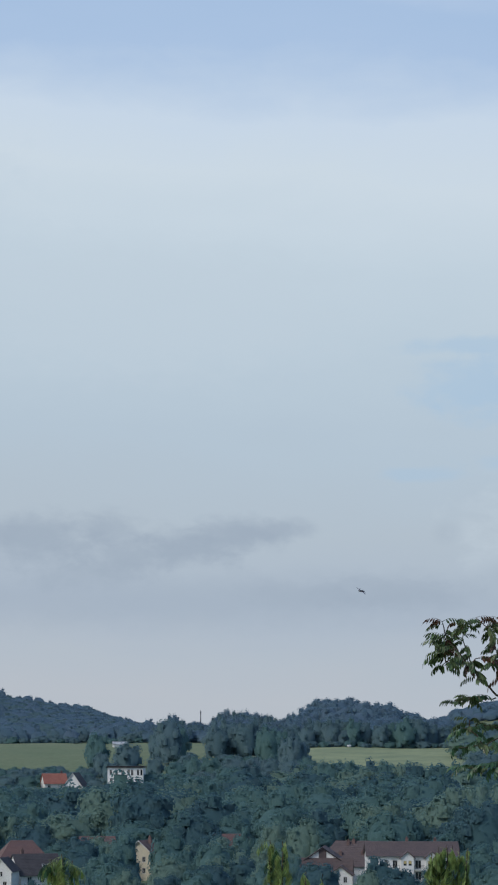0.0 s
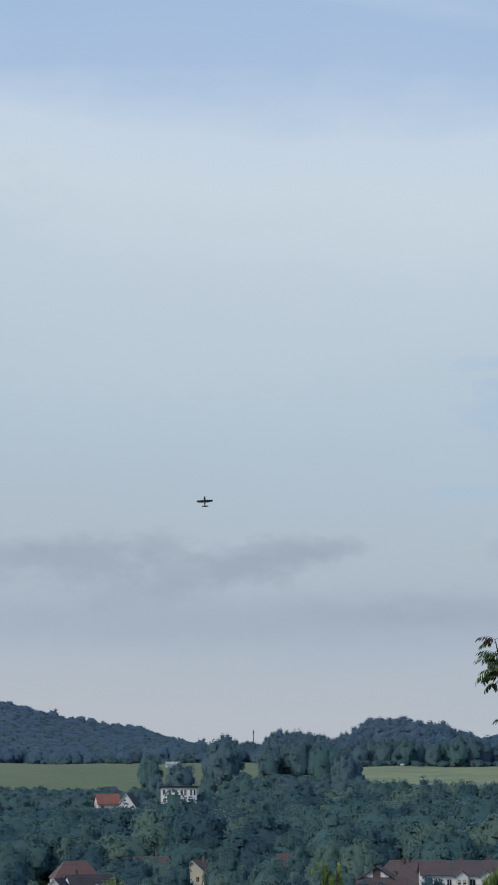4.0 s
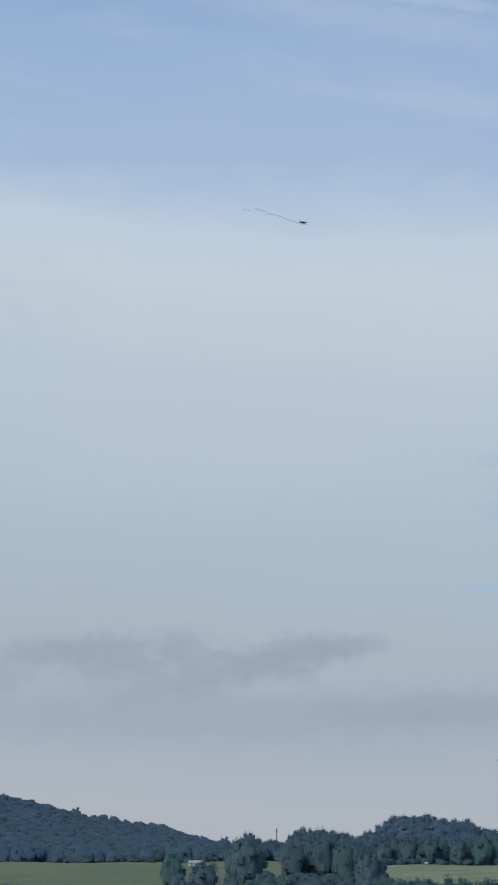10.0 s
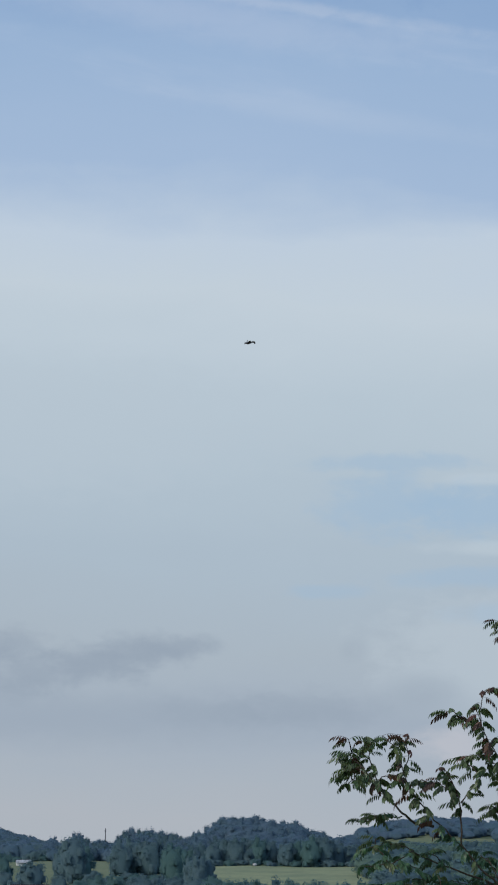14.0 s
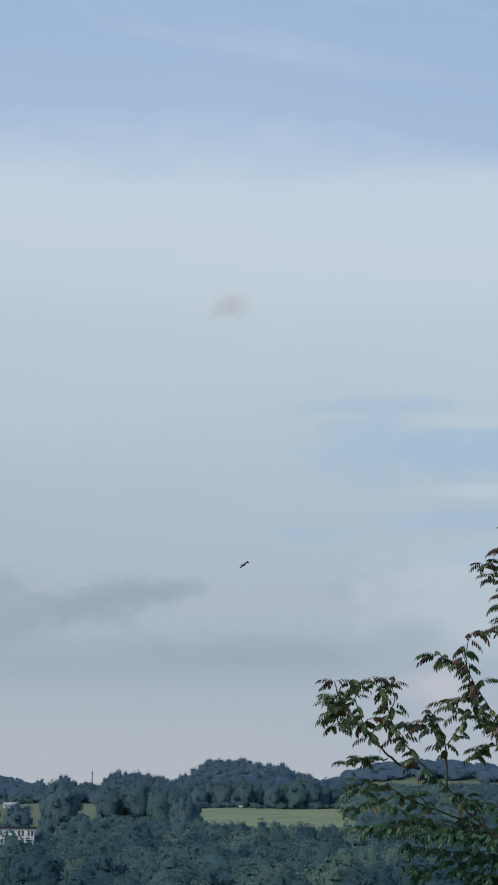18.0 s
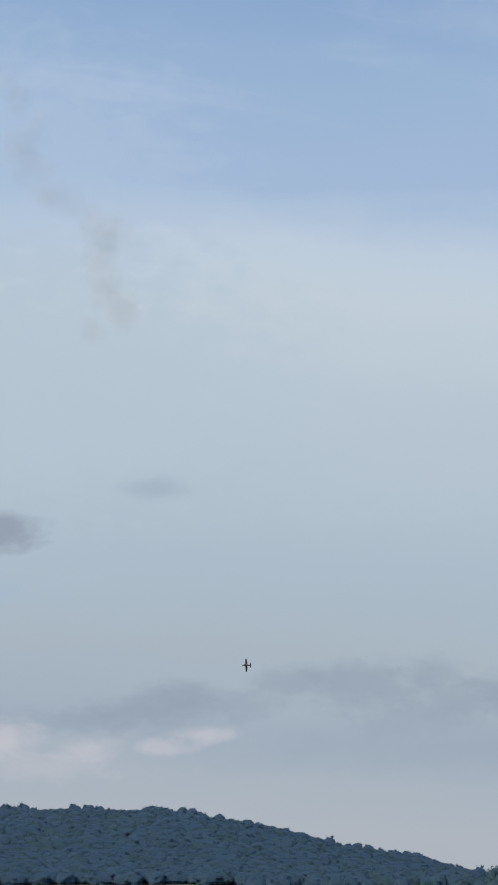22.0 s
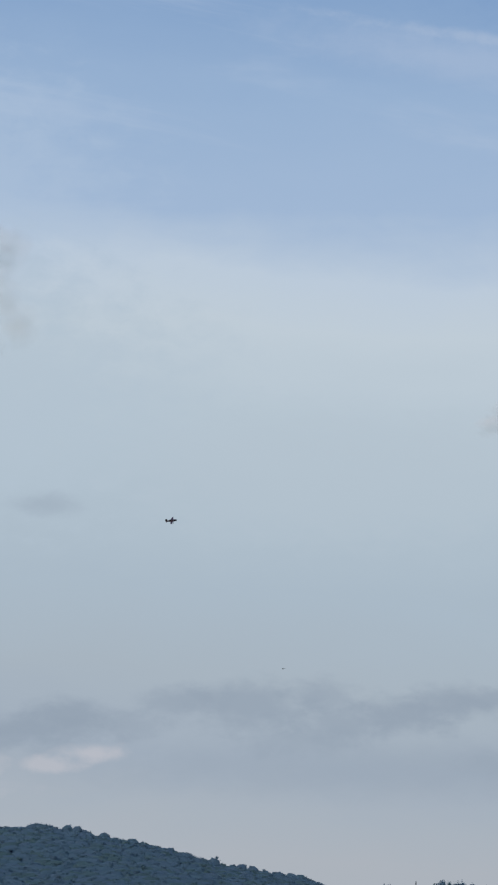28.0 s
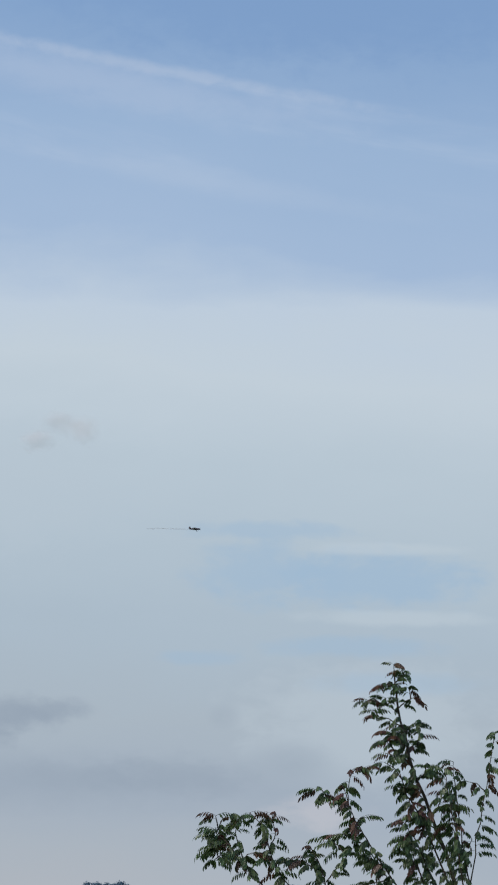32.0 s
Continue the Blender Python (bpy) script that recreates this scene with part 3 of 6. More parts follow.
def chimney(parent, x, y, z0, z1, s=0.35):
    c = part("chimney", boxes(((x - s, y - s, z0), (x + s, y + s, z1)), ((x - s - 0.07, y - s - 0.07, z1), (x + s + 0.07, y + s + 0.07, z1 + 0.12))), BRICK, parent)
    part("chimney_pot", boxes(((x - 0.14, y - 0.14, z1 + 0.12), (x + 0.14, y + 0.14, z1 + 0.5))), BRICK, c)


def house(az, d, turn, w, deep, eave, ridge, wall, roof, label, holes=(), gable=False, base=None, chimneys=(), half_hip=0.0, hide_front=70, name="house", barge=None, room=None):
    """A gabled house whose front looks down its own -y; gable: the gable end is the front. Heights are over its ground."""
    h = new(name)
    p = on_ground(az, d, 0)
    z = p.z if base is None else base
    h.matrix_basis = Matrix.Translation((p.x, p.y, z)) @ pose(0, 0, 0, 0, 0, az + turn)
    HOUSES.append((az, d, (room or w) * 0.5 + 3.0, hide_front))
    bm = bmesh.new()
    X, Y, T = w / 2, deep / 2, 0.3
    pierced(bm, -X, X, -1.5, eave, -Y, -Y + T, [q for q in holes if q[1] + q[3] / 2 < eave])
    box(bm, (-X, Y - T, -1.5), (X, Y, eave))
    box(bm, (-X, -Y + T, -1.5), (-X + T, Y - T, eave))
    box(bm, (X - T, -Y + T, -1.5), (X, Y - T, eave))
    box(bm, (-X + T, -Y + T, eave - 0.25), (X - T, Y - T, eave - 0.05))
    if gable:
        for y0 in (-Y, Y - T):
            prism(bm, [(-X, eave), (X, eave), (0, ridge)], y0, y0 + T)
    elif not half_hip:
        for x0 in (-X, X - T):
            a = [bm.verts.new((x0, y, q)) for y, q in ((-Y, eave), (Y, eave), (0, ridge))]
            b = [bm.verts.new((x0 + T, y, q)) for y, q in ((-Y, eave), (Y, eave), (0, ridge))]
            bm.faces.new(a), bm.faces.new(b[::-1])
            for i in range(3):
                bm.faces.new((a[i], b[i], b[(i + 1) % 3], a[(i + 1) % 3]))
    part("wall", bm, wall, h)
    o = 0.45
    if gable:
        k = (ridge - eave) / X
        for s in (-1, 1):
            tiled_slope("roof", (s * (X + o), -Y - o, eave - o * k + 0.12), (s * (X + o), Y + o, eave - o * k + 0.12), (0, Y + o, ridge + 0.12), (0, -Y - o, ridge + 0.12), roof, h)
            bm = bmesh.new()
            prism(bm, [(s * (X + o), eave - o * k - 0.12), (s * (X + o), eave - o * k + 0.16), (0, ridge + 0.18), (0, ridge - 0.12)], -Y - o - 0.06, -Y - o - 0.005)
            part("bargeboard", bm, barge or FRAME, h)
    else:
        k = (ridge - eave) / Y
        hip = half_hip
        for s in (-1, 1):
            tiled_slope("roof", (-X - o, s * (Y + o), eave - o * k + 0.12), (X + o, s * (Y + o), eave - o * k + 0.12), (X + o - hip, 0, ridge + 0.12), (-X - o + hip, 0, ridge + 0.12), roof, h)
            if hip:
                tiled_slope("roof", (s * (X + o), -Y - o, eave - o * k + 0.12), (s * (X + o), Y + o, eave - o * k + 0.12), (s * (X + o - hip), 0, ridge + 0.12), (s * (X + o - hip), 0, ridge + 0.12), roof, h)
        part("gutter", boxes(((-X - o, -Y - o - 0.12, eave - o * k - 0.02), (X + o, -Y - o - 0.01, eave - o * k + 0.09))), STEEL, h)
    for q in holes:
        window(h, *q[:4], -Y)
    for c in chimneys:
        chimney(h, *c)
    return tagged(h, label, "house")


def build_town():
    # long residential block with two gabled bays and balconies
    block = house(-3.57, 650, 4, 22.4, 12, 9.3, 12.4, WHITE_WALL, BROWN_TILE, "white residential block with brown tiled roof and gabled bays",
                  [(-9, 7.4, 1.2, 1.4), (-6.6, 7.2, 1.0, 2.0), (-4.4, 7.2, 1.2, 2.0), (-9, 4.6, 1.2, 1.4), (-6.6, 4.4, 1.0, 2.0), (-4.4, 4.4, 1.2, 2.0), (1.3, 7.2, 1.5, 2.0), (1.3, 4.4, 1.5, 2.0), (1.3, 1.6, 1.5, 2.0), (8.0, 7.4, 1.2, 1.4), (8.0, 4.6, 1.2, 1.4)],
                  chimneys=[(-1, 1.5, 11.5, 13.2), (6, 1.2, 11.5, 13.0)], base=12.0, room=26)
    for x in (-1.4, 4.6):
        y0 = -7.4
        bm = bmesh.new()
        hol = [(x - 0.62, 7.5, 0.85, 1.25), (x + 0.62, 7.5, 0.85, 1.25), (x - 0.62, 4.7, 0.85, 1.25), (x + 0.62, 4.7, 0.85, 1.25), (x, 1.8, 1.4, 1.3)]
        pierced(bm, x - 1.55, x + 1.55, -1.5, 8.9, y0, y0 + 0.3, hol)
        box(bm, (x - 1.55, y0 + 0.3, -1.5), (x - 1.25, -6.0, 8.9))
        box(bm, (x + 1.25, y0 + 0.3, -1.5), (x + 1.55, -6.0, 8.9))
        prism(bm, [(x - 1.55, 8.9), (x + 1.55, 8.9), (x, 10.2)], y0, y0 + 0.3)
        bay = part("bay", bm, WHITE_WALL, block)
        bm = bmesh.new()
        for s in (-1, 1):
            prism(bm, [(x + s * 1.95, 8.6), (x + s * 1.95, 8.85), (x, 10.45), (x, 10.2)], y0 - 0.35, -2.5)
        part("bay_roof", bm, BROWN_TILE, bay)
        for q in hol:
            f = part("window", boxes(((q[0] - q[2] / 2, y0 + 0.06, q[1] - q[3] / 2), (q[0] - q[2] / 2 + 0.08, y0 + 0.14, q[1] + q[3] / 2)), ((q[0] + q[2] / 2 - 0.08, y0 + 0.06, q[1] - q[3] / 2), (q[0] + q[2] / 2, y0 + 0.14, q[1] + q[3] / 2)), ((q[0] - q[2] / 2, y0 + 0.07, q[1] + q[3] / 2 - 0.08), (q[0] + q[2] / 2, y0 + 0.13, q[1] + q[3] / 2)), ((q[0] - q[2] / 2, y0 + 0.07, q[1] - q[3] / 2), (q[0] + q[2] / 2, y0 + 0.13, q[1] - q[3] / 2 + 0.08))), FRAME, block)
            part("pane", boxes(((q[0] - q[2] / 2 + 0.04, y0 + 0.09, q[1] - q[3] / 2), (q[0] + q[2] / 2 - 0.04, y0 + 0.11, q[1] + q[3] / 2))), GLASS, f)
            if q[1] > 7:
                part("blind", boxes(((q[0] - q[2] / 2 + 0.09, y0 + 0.065, q[1] - q[3] * 0.1), (q[0] + q[2] / 2 - 0.09, y0 + 0.085, q[1] + q[3] / 2 - 0.09))), BLIND, f, "yellow roller blind half drawn")
    for x, w in ((-5.5, 4.2), (1.6, 2.6)):
        for z in (3.1, 5.9):
            bars = [((x - w / 2, -7.35, z + 1.0), (x + w / 2, -7.29, z + 1.06)), ((x - w / 2, -7.35, z + 0.25), (x + w / 2, -7.29, z + 0.3))]
            n = int(w / 0.35)
            bars += [((x - w / 2 + w * i / n - 0.03, -7.34, z + 0.3), (x - w / 2 + w * i / n + 0.03, -7.3, z + 1.0)) for i in range(n + 1)]
            b = part("balcony", boxes(((x - w / 2, -7.4, z - 0.15), (x + w / 2, -6.0, z + 0.05))), WHITE_WALL, block)
            part("railing", boxes(*bars), DARK_TRIM, b)
    # wing with the broad gable, its tiled neighbour and the small front bay
    g = house(-1.66, 660, -3, 8.8, 12, 7.7, 10.7, WHITE_WALL, BROWN_TILE, "white gabled wing with brown tiles and a dark timber strip",
              [(-2.6, 5.5, 1.1, 1.3), (2.6, 5.5, 1.1, 1.3)], gable=True, base=12.0, barge=DARK_TRIM, room=13)
    bm = bmesh.new()
    prism(bm, [(-0.95, 5.2), (0.95, 5.2), (0.95, 9.9), (0.0, 10.55), (-0.95, 9.9)], -6.09, -6.0)
    part("timber_strip", bm, BROWN_TILE, g, "brown cladding strip")
    house(-2.3, 676, -3, 18.0, 13, 5.6, 11.5, WHITE_WALL, BROWN_TILE, "low white wing under a broad brown tiled roof",
          [(-5, 3.6, 1.1, 1.3), (0, 3.6, 1.1, 1.3), (5, 3.6, 1.1, 1.3)], base=12.0, chimneys=[(-1.2, -1.0, 9.4, 11.6), (0.2, -0.6, 9.4, 11.9), (2.6, -3.6, 7.4, 9.0), (-3.0, -3.8, 7.4, 8.9)], half_hip=5.0, room=19)
    house(-2.04, 648, -3, 5.6, 6, 4.7, 6.8, WHITE_WALL, BROWN_TILE, "small white gabled house with two dark windows",
          [(-1.15, 3.5, 0.95, 1.5), (1.15, 3.5, 0.95, 1.5), (-1.15, 0.9, 0.95, 1.5), (1.15, 0.9, 0.95, 1.5)], gable=True, base=11.8, barge=BROWN_TILE, room=8, name="small_house")
    house(-1.72, 654, -3, 12.5, 5.5, 4.3, 8.1, WHITE_WALL, BROWN_TILE, "low white front wing under a brown tiled roof", [(-4.5, 2.6, 1.1, 1.3), (4.2, 2.6, 1.1, 1.3)], base=12.0, room=8)
    # the houses at the valley's other end
    house(4.95, 690, 8, 12, 11, 6.8, 10.9, WHITE_WALL, RED_TILE, "white house with hipped red tiled roof", [(-3.5, 5.2, 1.2, 1.4), (0, 5.2, 1.2, 1.4), (3.5, 5.2, 1.2, 1.4)], half_hip=3.6, base=12.0)
    g2 = house(4.66, 655, 24, 11.5, 9.5, 4.3, 9.0, WHITE_WALL, GREY_TILE, "white house with steep dark grey tiled roof", [(-3.4, 3.0, 1.2, 1.4), (0, 3.0, 1.2, 1.4), (3.2, 3.0, 1.2, 1.4)], base=12.0, chimneys=[(-3, 1, 8, 10)])
    for x in (1.2, 2.6):
        s = part("skylight", boxes(((-0.45, -0.06, -0.6), (0.45, 0.06, 0.6))), FRAME, g2)
        s.matrix_basis = pose(x, -2.95, 6.22, -44.7)
        part("pane", boxes(((-0.36, -0.09, -0.5), (0.36, -0.061, 0.5))), GLASS, s)
    house(5.33, 645, -14, 5.8, 8, 5.6, 8.6, WHITE_WALL, GREY_TILE, "narrow white gabled house with a dark window", [(0.2, 6.0 - 1.2, 1.0, 1.2), (-1.3, 2.4, 1.0, 1.3), (1.3, 2.4, 1.0, 1.3)], gable=True, base=12.0, name="narrow_house")
    house(3.31, 702, 10, 9, 9, 8.6, 11.3, CREAM_WALL, RED_TILE, "cream house with red tiled roof among trees", [(-2.4, 7.0, 1.1, 1.3), (2.4, 7.0, 1.1, 1.3)], base=12.2, hide_front=6)
    house(2.26, 690, -20, 7.0, 9, 8.0, 11.0, CREAM_WALL, RED_TILE, "tall cream house with red tiled roof", [(-1.6, 6.3, 1.0, 1.4), (1.4, 6.3, 1.0, 1.4), (-1.6, 3.4, 1.0, 1.4), (1.4, 3.4, 1.0, 1.4)], gable=True, base=12.0, chimneys=[(1.2, 0.6, 9.6, 11.8)])
    house(0.38, 708, 6, 8.5, 9, 8.2, 11.6, CREAM_WALL, RED_TILE, "house with orange-red tiled roof between trees", [(-2, 6.6, 1.1, 1.3), (2, 6.6, 1.1, 1.3)], base=12.4, hide_front=8, room=4)
    # on the slope: red cottage, white gabled house, white villa
    house(4.26, 1064, 12, 9.2, 8, 3.3, 7.0, WHITE_WALL, BRIGHT_TILE, "low cottage with bright red tiled roof", [(-2.8, 1.9, 1.2, 1.2), (2.6, 1.9, 1.2, 1.2)], chimneys=[(3.2, 0.4, 6.2, 7.8)], hide_front=185, name="cottage")
    house(3.78, 1056, -14, 7.6, 10, 3.2, 8.4, WHITE_WALL, GREY_TILE, "white gabled house with dark grey roof", [(-1.5, 2.0, 1.1, 1.4), (1.5, 2.0, 1.1, 1.4)], gable=True, hide_front=185)
    v = new("villa")
    p = on_ground(2.68, 1078, 0)
    v.matrix_basis = Matrix.Translation(p) @ pose(0, 0, 0, 0, 0, 2.68 - 6)
    HOUSES.append((2.68, 1078, 9.5, 200))
    left, right = [(-6.0, 6.6, 1.0, 2.2), (-3.6, 6.6, 1.0, 2.2), (-1.2, 6.6, 1.0, 2.2), (-5.8, 3.2, 1.2, 2.0), (-2.6, 3.2, 1.8, 2.0)], [(1.5, 6.6, 1.0, 2.4), (3.0, 6.6, 1.0, 2.4), (5.4, 6.6, 1.0, 2.4), (6.8, 6.6, 0.9, 2.4), (2.2, 3.0, 1.4, 2.2), (5.4, 3.0, 1.6, 2.2)]
    bm = bmesh.new()
    pierced(bm, -7.4, 0.6, -2, 8.6, -3.2, -2.9, left)
    box(bm, (-7.4, -2.9, -2), (-7.1, 5.5, 8.6)), box(bm, (-7.4, 5.5, -2), (7.5, 5.8, 8.6))
    part("wall", bm, WHITE_WALL, v)
    bm = bmesh.new()
    pierced(bm, 0.6, 7.5, -2, 8.6, -5.0, -4.7, right)
    box(bm, (0.6, -4.7, -2), (0.9, -2.9, 8.6)), box(bm, (7.2, -4.7, -2), (7.5, 5.5, 8.6))
    part("wall", bm, WHITE_WALL, v)
    part("roof", boxes(((-8.0, -3.9, 8.6), (8.1, 6.4, 9.0)), ((0.2, -5.6, 8.6), (8.1, -3.9, 9.0)), ((-7.4, -3.2, 9.0), (7.5, 5.8, 9.25))), DARK_TRIM, v, "dark flat roof")
    for q in left:
        window(v, *q, -3.2)
    for q in right:
        window(v, *q, -5.0)
    part("terrace", boxes(((-7, -7.5, 1.6), (7.4, -5.0, 1.9)), ((-7, -7.5, 1.9), (7.4, -7.42, 2.8))), FRAME, v)
    tagged(v, "white two-storey villa with dark flat roof", "house")
    # far barn with a pale metal roof, on the meadow's edge
    house(2.83, 1485, 4, 7.5, 7, 1.5, 2.9, WHITE_WALL, surface("pale_sheet_roof", (0.6, 0.62, 0.64), None, 0.4, 0.5), "far barn with pale sheet metal roof", hide_front=20, name="barn")
    # white-wrapped bales on the right-hand meadow
    for i, (a, d) in enumerate(((-2.2, 1470), (-2.23, 1471.5))):
        bm = bmesh.new()
        bmesh.ops.create_cone(bm, segments=18, radius1=0.75, radius2=0.75, depth=1.3, cap_ends=True, matrix=Matrix.Rotation(radians(90), 4, "Y"))
        bmesh.ops.bevel(bm, geom=bm.edges[:], offset=0.06, segments=2, affect="EDGES")
        me = bpy.data.meshes.new("hay_bale")
        bm.to_mesh(me)
        bm.free()
        me.materials.append(FRAME)
        b = new("hay_bale", me)
        b.matrix_basis = Matrix.Translation(on_ground(a, d, -0.7)) @ pose(0, 0, 0, 0, 0, 30 * i)
        tagged(b, "white film-wrapped hay bale on the meadow", "hay bale", "bales on the meadow")
    # mast on the skyline
    m = new("radio_mast")
    m.matrix_basis = Matrix.Translation(on_ground(1.05, 1720, 0))
    v_, f_ = tube([(0, 0, -1), (0, 0, 10), (0, 0, 21)], [0.55, 0.4, 0.25], 8)
    part("pole", mesh_of("pole", v_, f_, STEEL), None, m)
    part("antenna", boxes(((-0.45, -0.15, 18.5), (-0.3, 0.15, 20)), ((0.3, -0.15, 18.5), (0.45, 0.15, 20)), ((-0.3, -0.06, 19.1), (0.3, 0.06, 19.3))), STEEL, m)
    tagged(m, "thin grey radio mast above the trees", "mast")


build_town()


def build_woods():
    rng = np.random.default_rng(11)
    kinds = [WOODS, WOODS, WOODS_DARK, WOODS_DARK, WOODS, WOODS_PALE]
    # wooded valley side
    edge = lambda a: 1015 if a < -1.2 else 1000 if a < 1.6 else (880 if a < 5.2 else 900)
    mass = spread(rng, -11, 9.5, 722, 1050, 13.5, 16, 19, lambda a, d: d < edge(a) and clear(a, d))
    # the trees below the villa and along the meadow's foot stay low enough to leave the view free
    for a, d, k, w in spread(rng, 1.5, 5.6, 880, 1048, 12, 1.0, 12):
        top = -1.02 - 0.3 * rng.uniform() ** 2 if 2.1 < a else -0.75 - 0.2 * rng.uniform()
        mass.append((a, d, (50 + d * math.tan(radians(top)) - float(ground_z(a, d)) + 0.4) / 0.98, w))
    for a, d, k, w in spread(rng, -4.8, -1.1, 985, 1016, 10, 1.0, 12):
        mass.append((a, d, (50 + d * math.tan(radians(-0.4 + 0.04 * rng.normal())) - float(ground_z(a, d)) + 0.4) / 0.98, w))
    mass = [(a, d, tall * (rng.uniform(0.8, 1.3) if d < 880 else 1.0), wide) for a, d, tall, wide in mass]
    for a, d, tall, wide in [r for r in mass if r[1] < 765]:
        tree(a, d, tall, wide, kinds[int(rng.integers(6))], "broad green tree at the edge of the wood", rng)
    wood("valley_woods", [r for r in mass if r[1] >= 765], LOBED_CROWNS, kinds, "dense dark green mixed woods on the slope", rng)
    for a, d, el, wide in ((-5.0, 800, -0.98, 15), (-4.4, 790, -1.1, 14), (-5.7, 815, -0.95, 16), (5.2, 745, -1.75, 11), (4.75, 738, -2.0, 8), (-1.2, 700, -1.74, 12), (-0.6, 706, -1.85, 10)):
        stand(a, d, el, wide, WOODS_PALE, "pale green broad tree at the edge of the wood", rng, NEAR_CROWNS)
    # garden trees round the houses
    for a, d, tall, wide in spread(rng, -9.5, 9, 575, 712, 13, 10, 10.5, clear)[:180]:
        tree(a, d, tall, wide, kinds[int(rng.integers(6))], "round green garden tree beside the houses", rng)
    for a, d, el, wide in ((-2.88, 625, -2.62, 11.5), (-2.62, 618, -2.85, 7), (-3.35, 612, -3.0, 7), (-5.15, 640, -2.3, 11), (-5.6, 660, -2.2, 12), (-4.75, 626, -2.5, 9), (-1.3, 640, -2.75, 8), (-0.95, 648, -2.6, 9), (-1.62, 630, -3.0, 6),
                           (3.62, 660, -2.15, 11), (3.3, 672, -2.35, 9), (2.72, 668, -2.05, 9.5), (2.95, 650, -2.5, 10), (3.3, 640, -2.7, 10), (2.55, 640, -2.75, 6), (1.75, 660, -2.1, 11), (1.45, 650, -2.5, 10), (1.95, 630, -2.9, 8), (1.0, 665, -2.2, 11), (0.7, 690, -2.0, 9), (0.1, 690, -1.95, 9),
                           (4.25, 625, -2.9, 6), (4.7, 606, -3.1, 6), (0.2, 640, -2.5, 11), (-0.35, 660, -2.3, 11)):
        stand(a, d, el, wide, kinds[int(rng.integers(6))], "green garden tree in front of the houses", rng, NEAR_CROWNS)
    # large trees between the meadows
    for a, d, el, wide in ((3.33, 1215, 0.15, 13.5), (3.24, 1160, -0.3, 10), (3.05, 1130, -0.5, 8), (2.66, 1190, -0.09, 16), (1.75, 1260, 0.45, 17), (1.55, 1275, 0.3, 14), (1.98, 1300, 0.17, 12), (1.35, 1190, -0.35, 12), (2.05, 1120, -0.42, 10), (1.6, 1110, -0.5, 11), (1.2, 1120, -0.42, 12), (0.8, 1110, -0.4, 13), (0.3, 1105, -0.4, 13),
                           (-0.1, 1110, -0.42, 12), (-0.5, 1105, -0.42, 12), (-0.9, 1090, -0.45, 10), (0.72, 1330, 0.33, 15), (0.42, 1340, 0.42, 16), (0.1, 1335, 0.36, 16), (-0.2, 1340, 0.38, 15), (-0.42, 1250, 0.28, 14), (-0.66, 1300, 0.22, 13), (-0.82, 1215, 0.02, 9), (-1.0, 1205, 0.06, 10), (-1.16, 1210, -0.02, 9),
                           (-1.3, 1490, 0.3, 12), (-1.55, 1500, 0.4, 14), (-1.8, 1495, 0.42, 15), (-2.05, 1500, 0.43, 15), (-2.3, 1495, 0.41, 14), (-2.52, 1500, 0.4, 14), (-2.92, 1485, 0.33, 13), (-3.12, 1490, 0.35, 12), (-3.45, 1480, 0.43, 15), (-3.72, 1485, 0.46, 15), (-4.0, 1490, 0.36, 13), (-4.25, 1495, 0.27, 13)):
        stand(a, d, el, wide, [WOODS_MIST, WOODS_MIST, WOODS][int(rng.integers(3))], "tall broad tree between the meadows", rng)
    # hedges, undergrowth and the trees beyond
    rows = spread(rng, 3.65, 9, 1120, 1165, 8, 5.5, 8, clear) + spread(rng, 1.6, 9, 905, 1110, 14, 7, 11, clear)
    rows += spread(rng, -1.25, 1.45, 1020, 1180, 14, 8, 12, clear)
    rows += spread(rng, -4.9, -1.25, 1500, 1590, 13, 11, 13) + spread(rng, -4.9, -1.25, 1478, 1490, 7, 4.5, 8) + spread(rng, -1.2, 0.75, 1290, 1300, 7, 5, 8, clear)
    rows += spread(rng, 2.15, 5.6, 1640, 1662, 9, 5, 9) + spread(rng, 1.4, 2.0, 1290, 1310, 8, 5, 8, clear)
    # shrubs that hide the foot of the villa and of its neighbours
    rows += [(a + rng.uniform(-0.04, 0.04), 1064 + rng.uniform(-4, 3), rng.uniform(4.2, 5.0), rng.uniform(4.5, 6)) for a in np.arange(2.2, 3.25, 0.14)]
    rows += [(a + rng.uniform(-0.04, 0.04), 1052 + rng.uniform(-3, 3), rng.uniform(2.4, 3.2), rng.uniform(4, 5)) for a in np.arange(3.55, 4.8, 0.15)]
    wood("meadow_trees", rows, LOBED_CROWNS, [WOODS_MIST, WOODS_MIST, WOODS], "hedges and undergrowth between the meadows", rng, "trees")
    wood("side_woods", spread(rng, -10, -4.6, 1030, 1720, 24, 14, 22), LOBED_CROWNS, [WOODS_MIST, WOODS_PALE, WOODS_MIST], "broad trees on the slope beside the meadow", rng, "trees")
    tops_az = [-1.35, -1.12, -0.95, -0.75, -0.44, -0.2, 0.0, 0.2, 0.43, 0.65, 0.88, 1.0, 1.22, 1.43, 1.56, 1.67, 1.78, 1.9, 2.0, 2.31, 2.57]
    tops_el = [0.45, 0.57, 0.53, 0.42, 0.53, 0.56, 0.59, 0.57, 0.63, 0.55, 0.33, 0.32, 0.36, 0.42, 0.4, 0.57, 0.4, 0.3, 0.3, 0.33, 0.24]
    rows = []
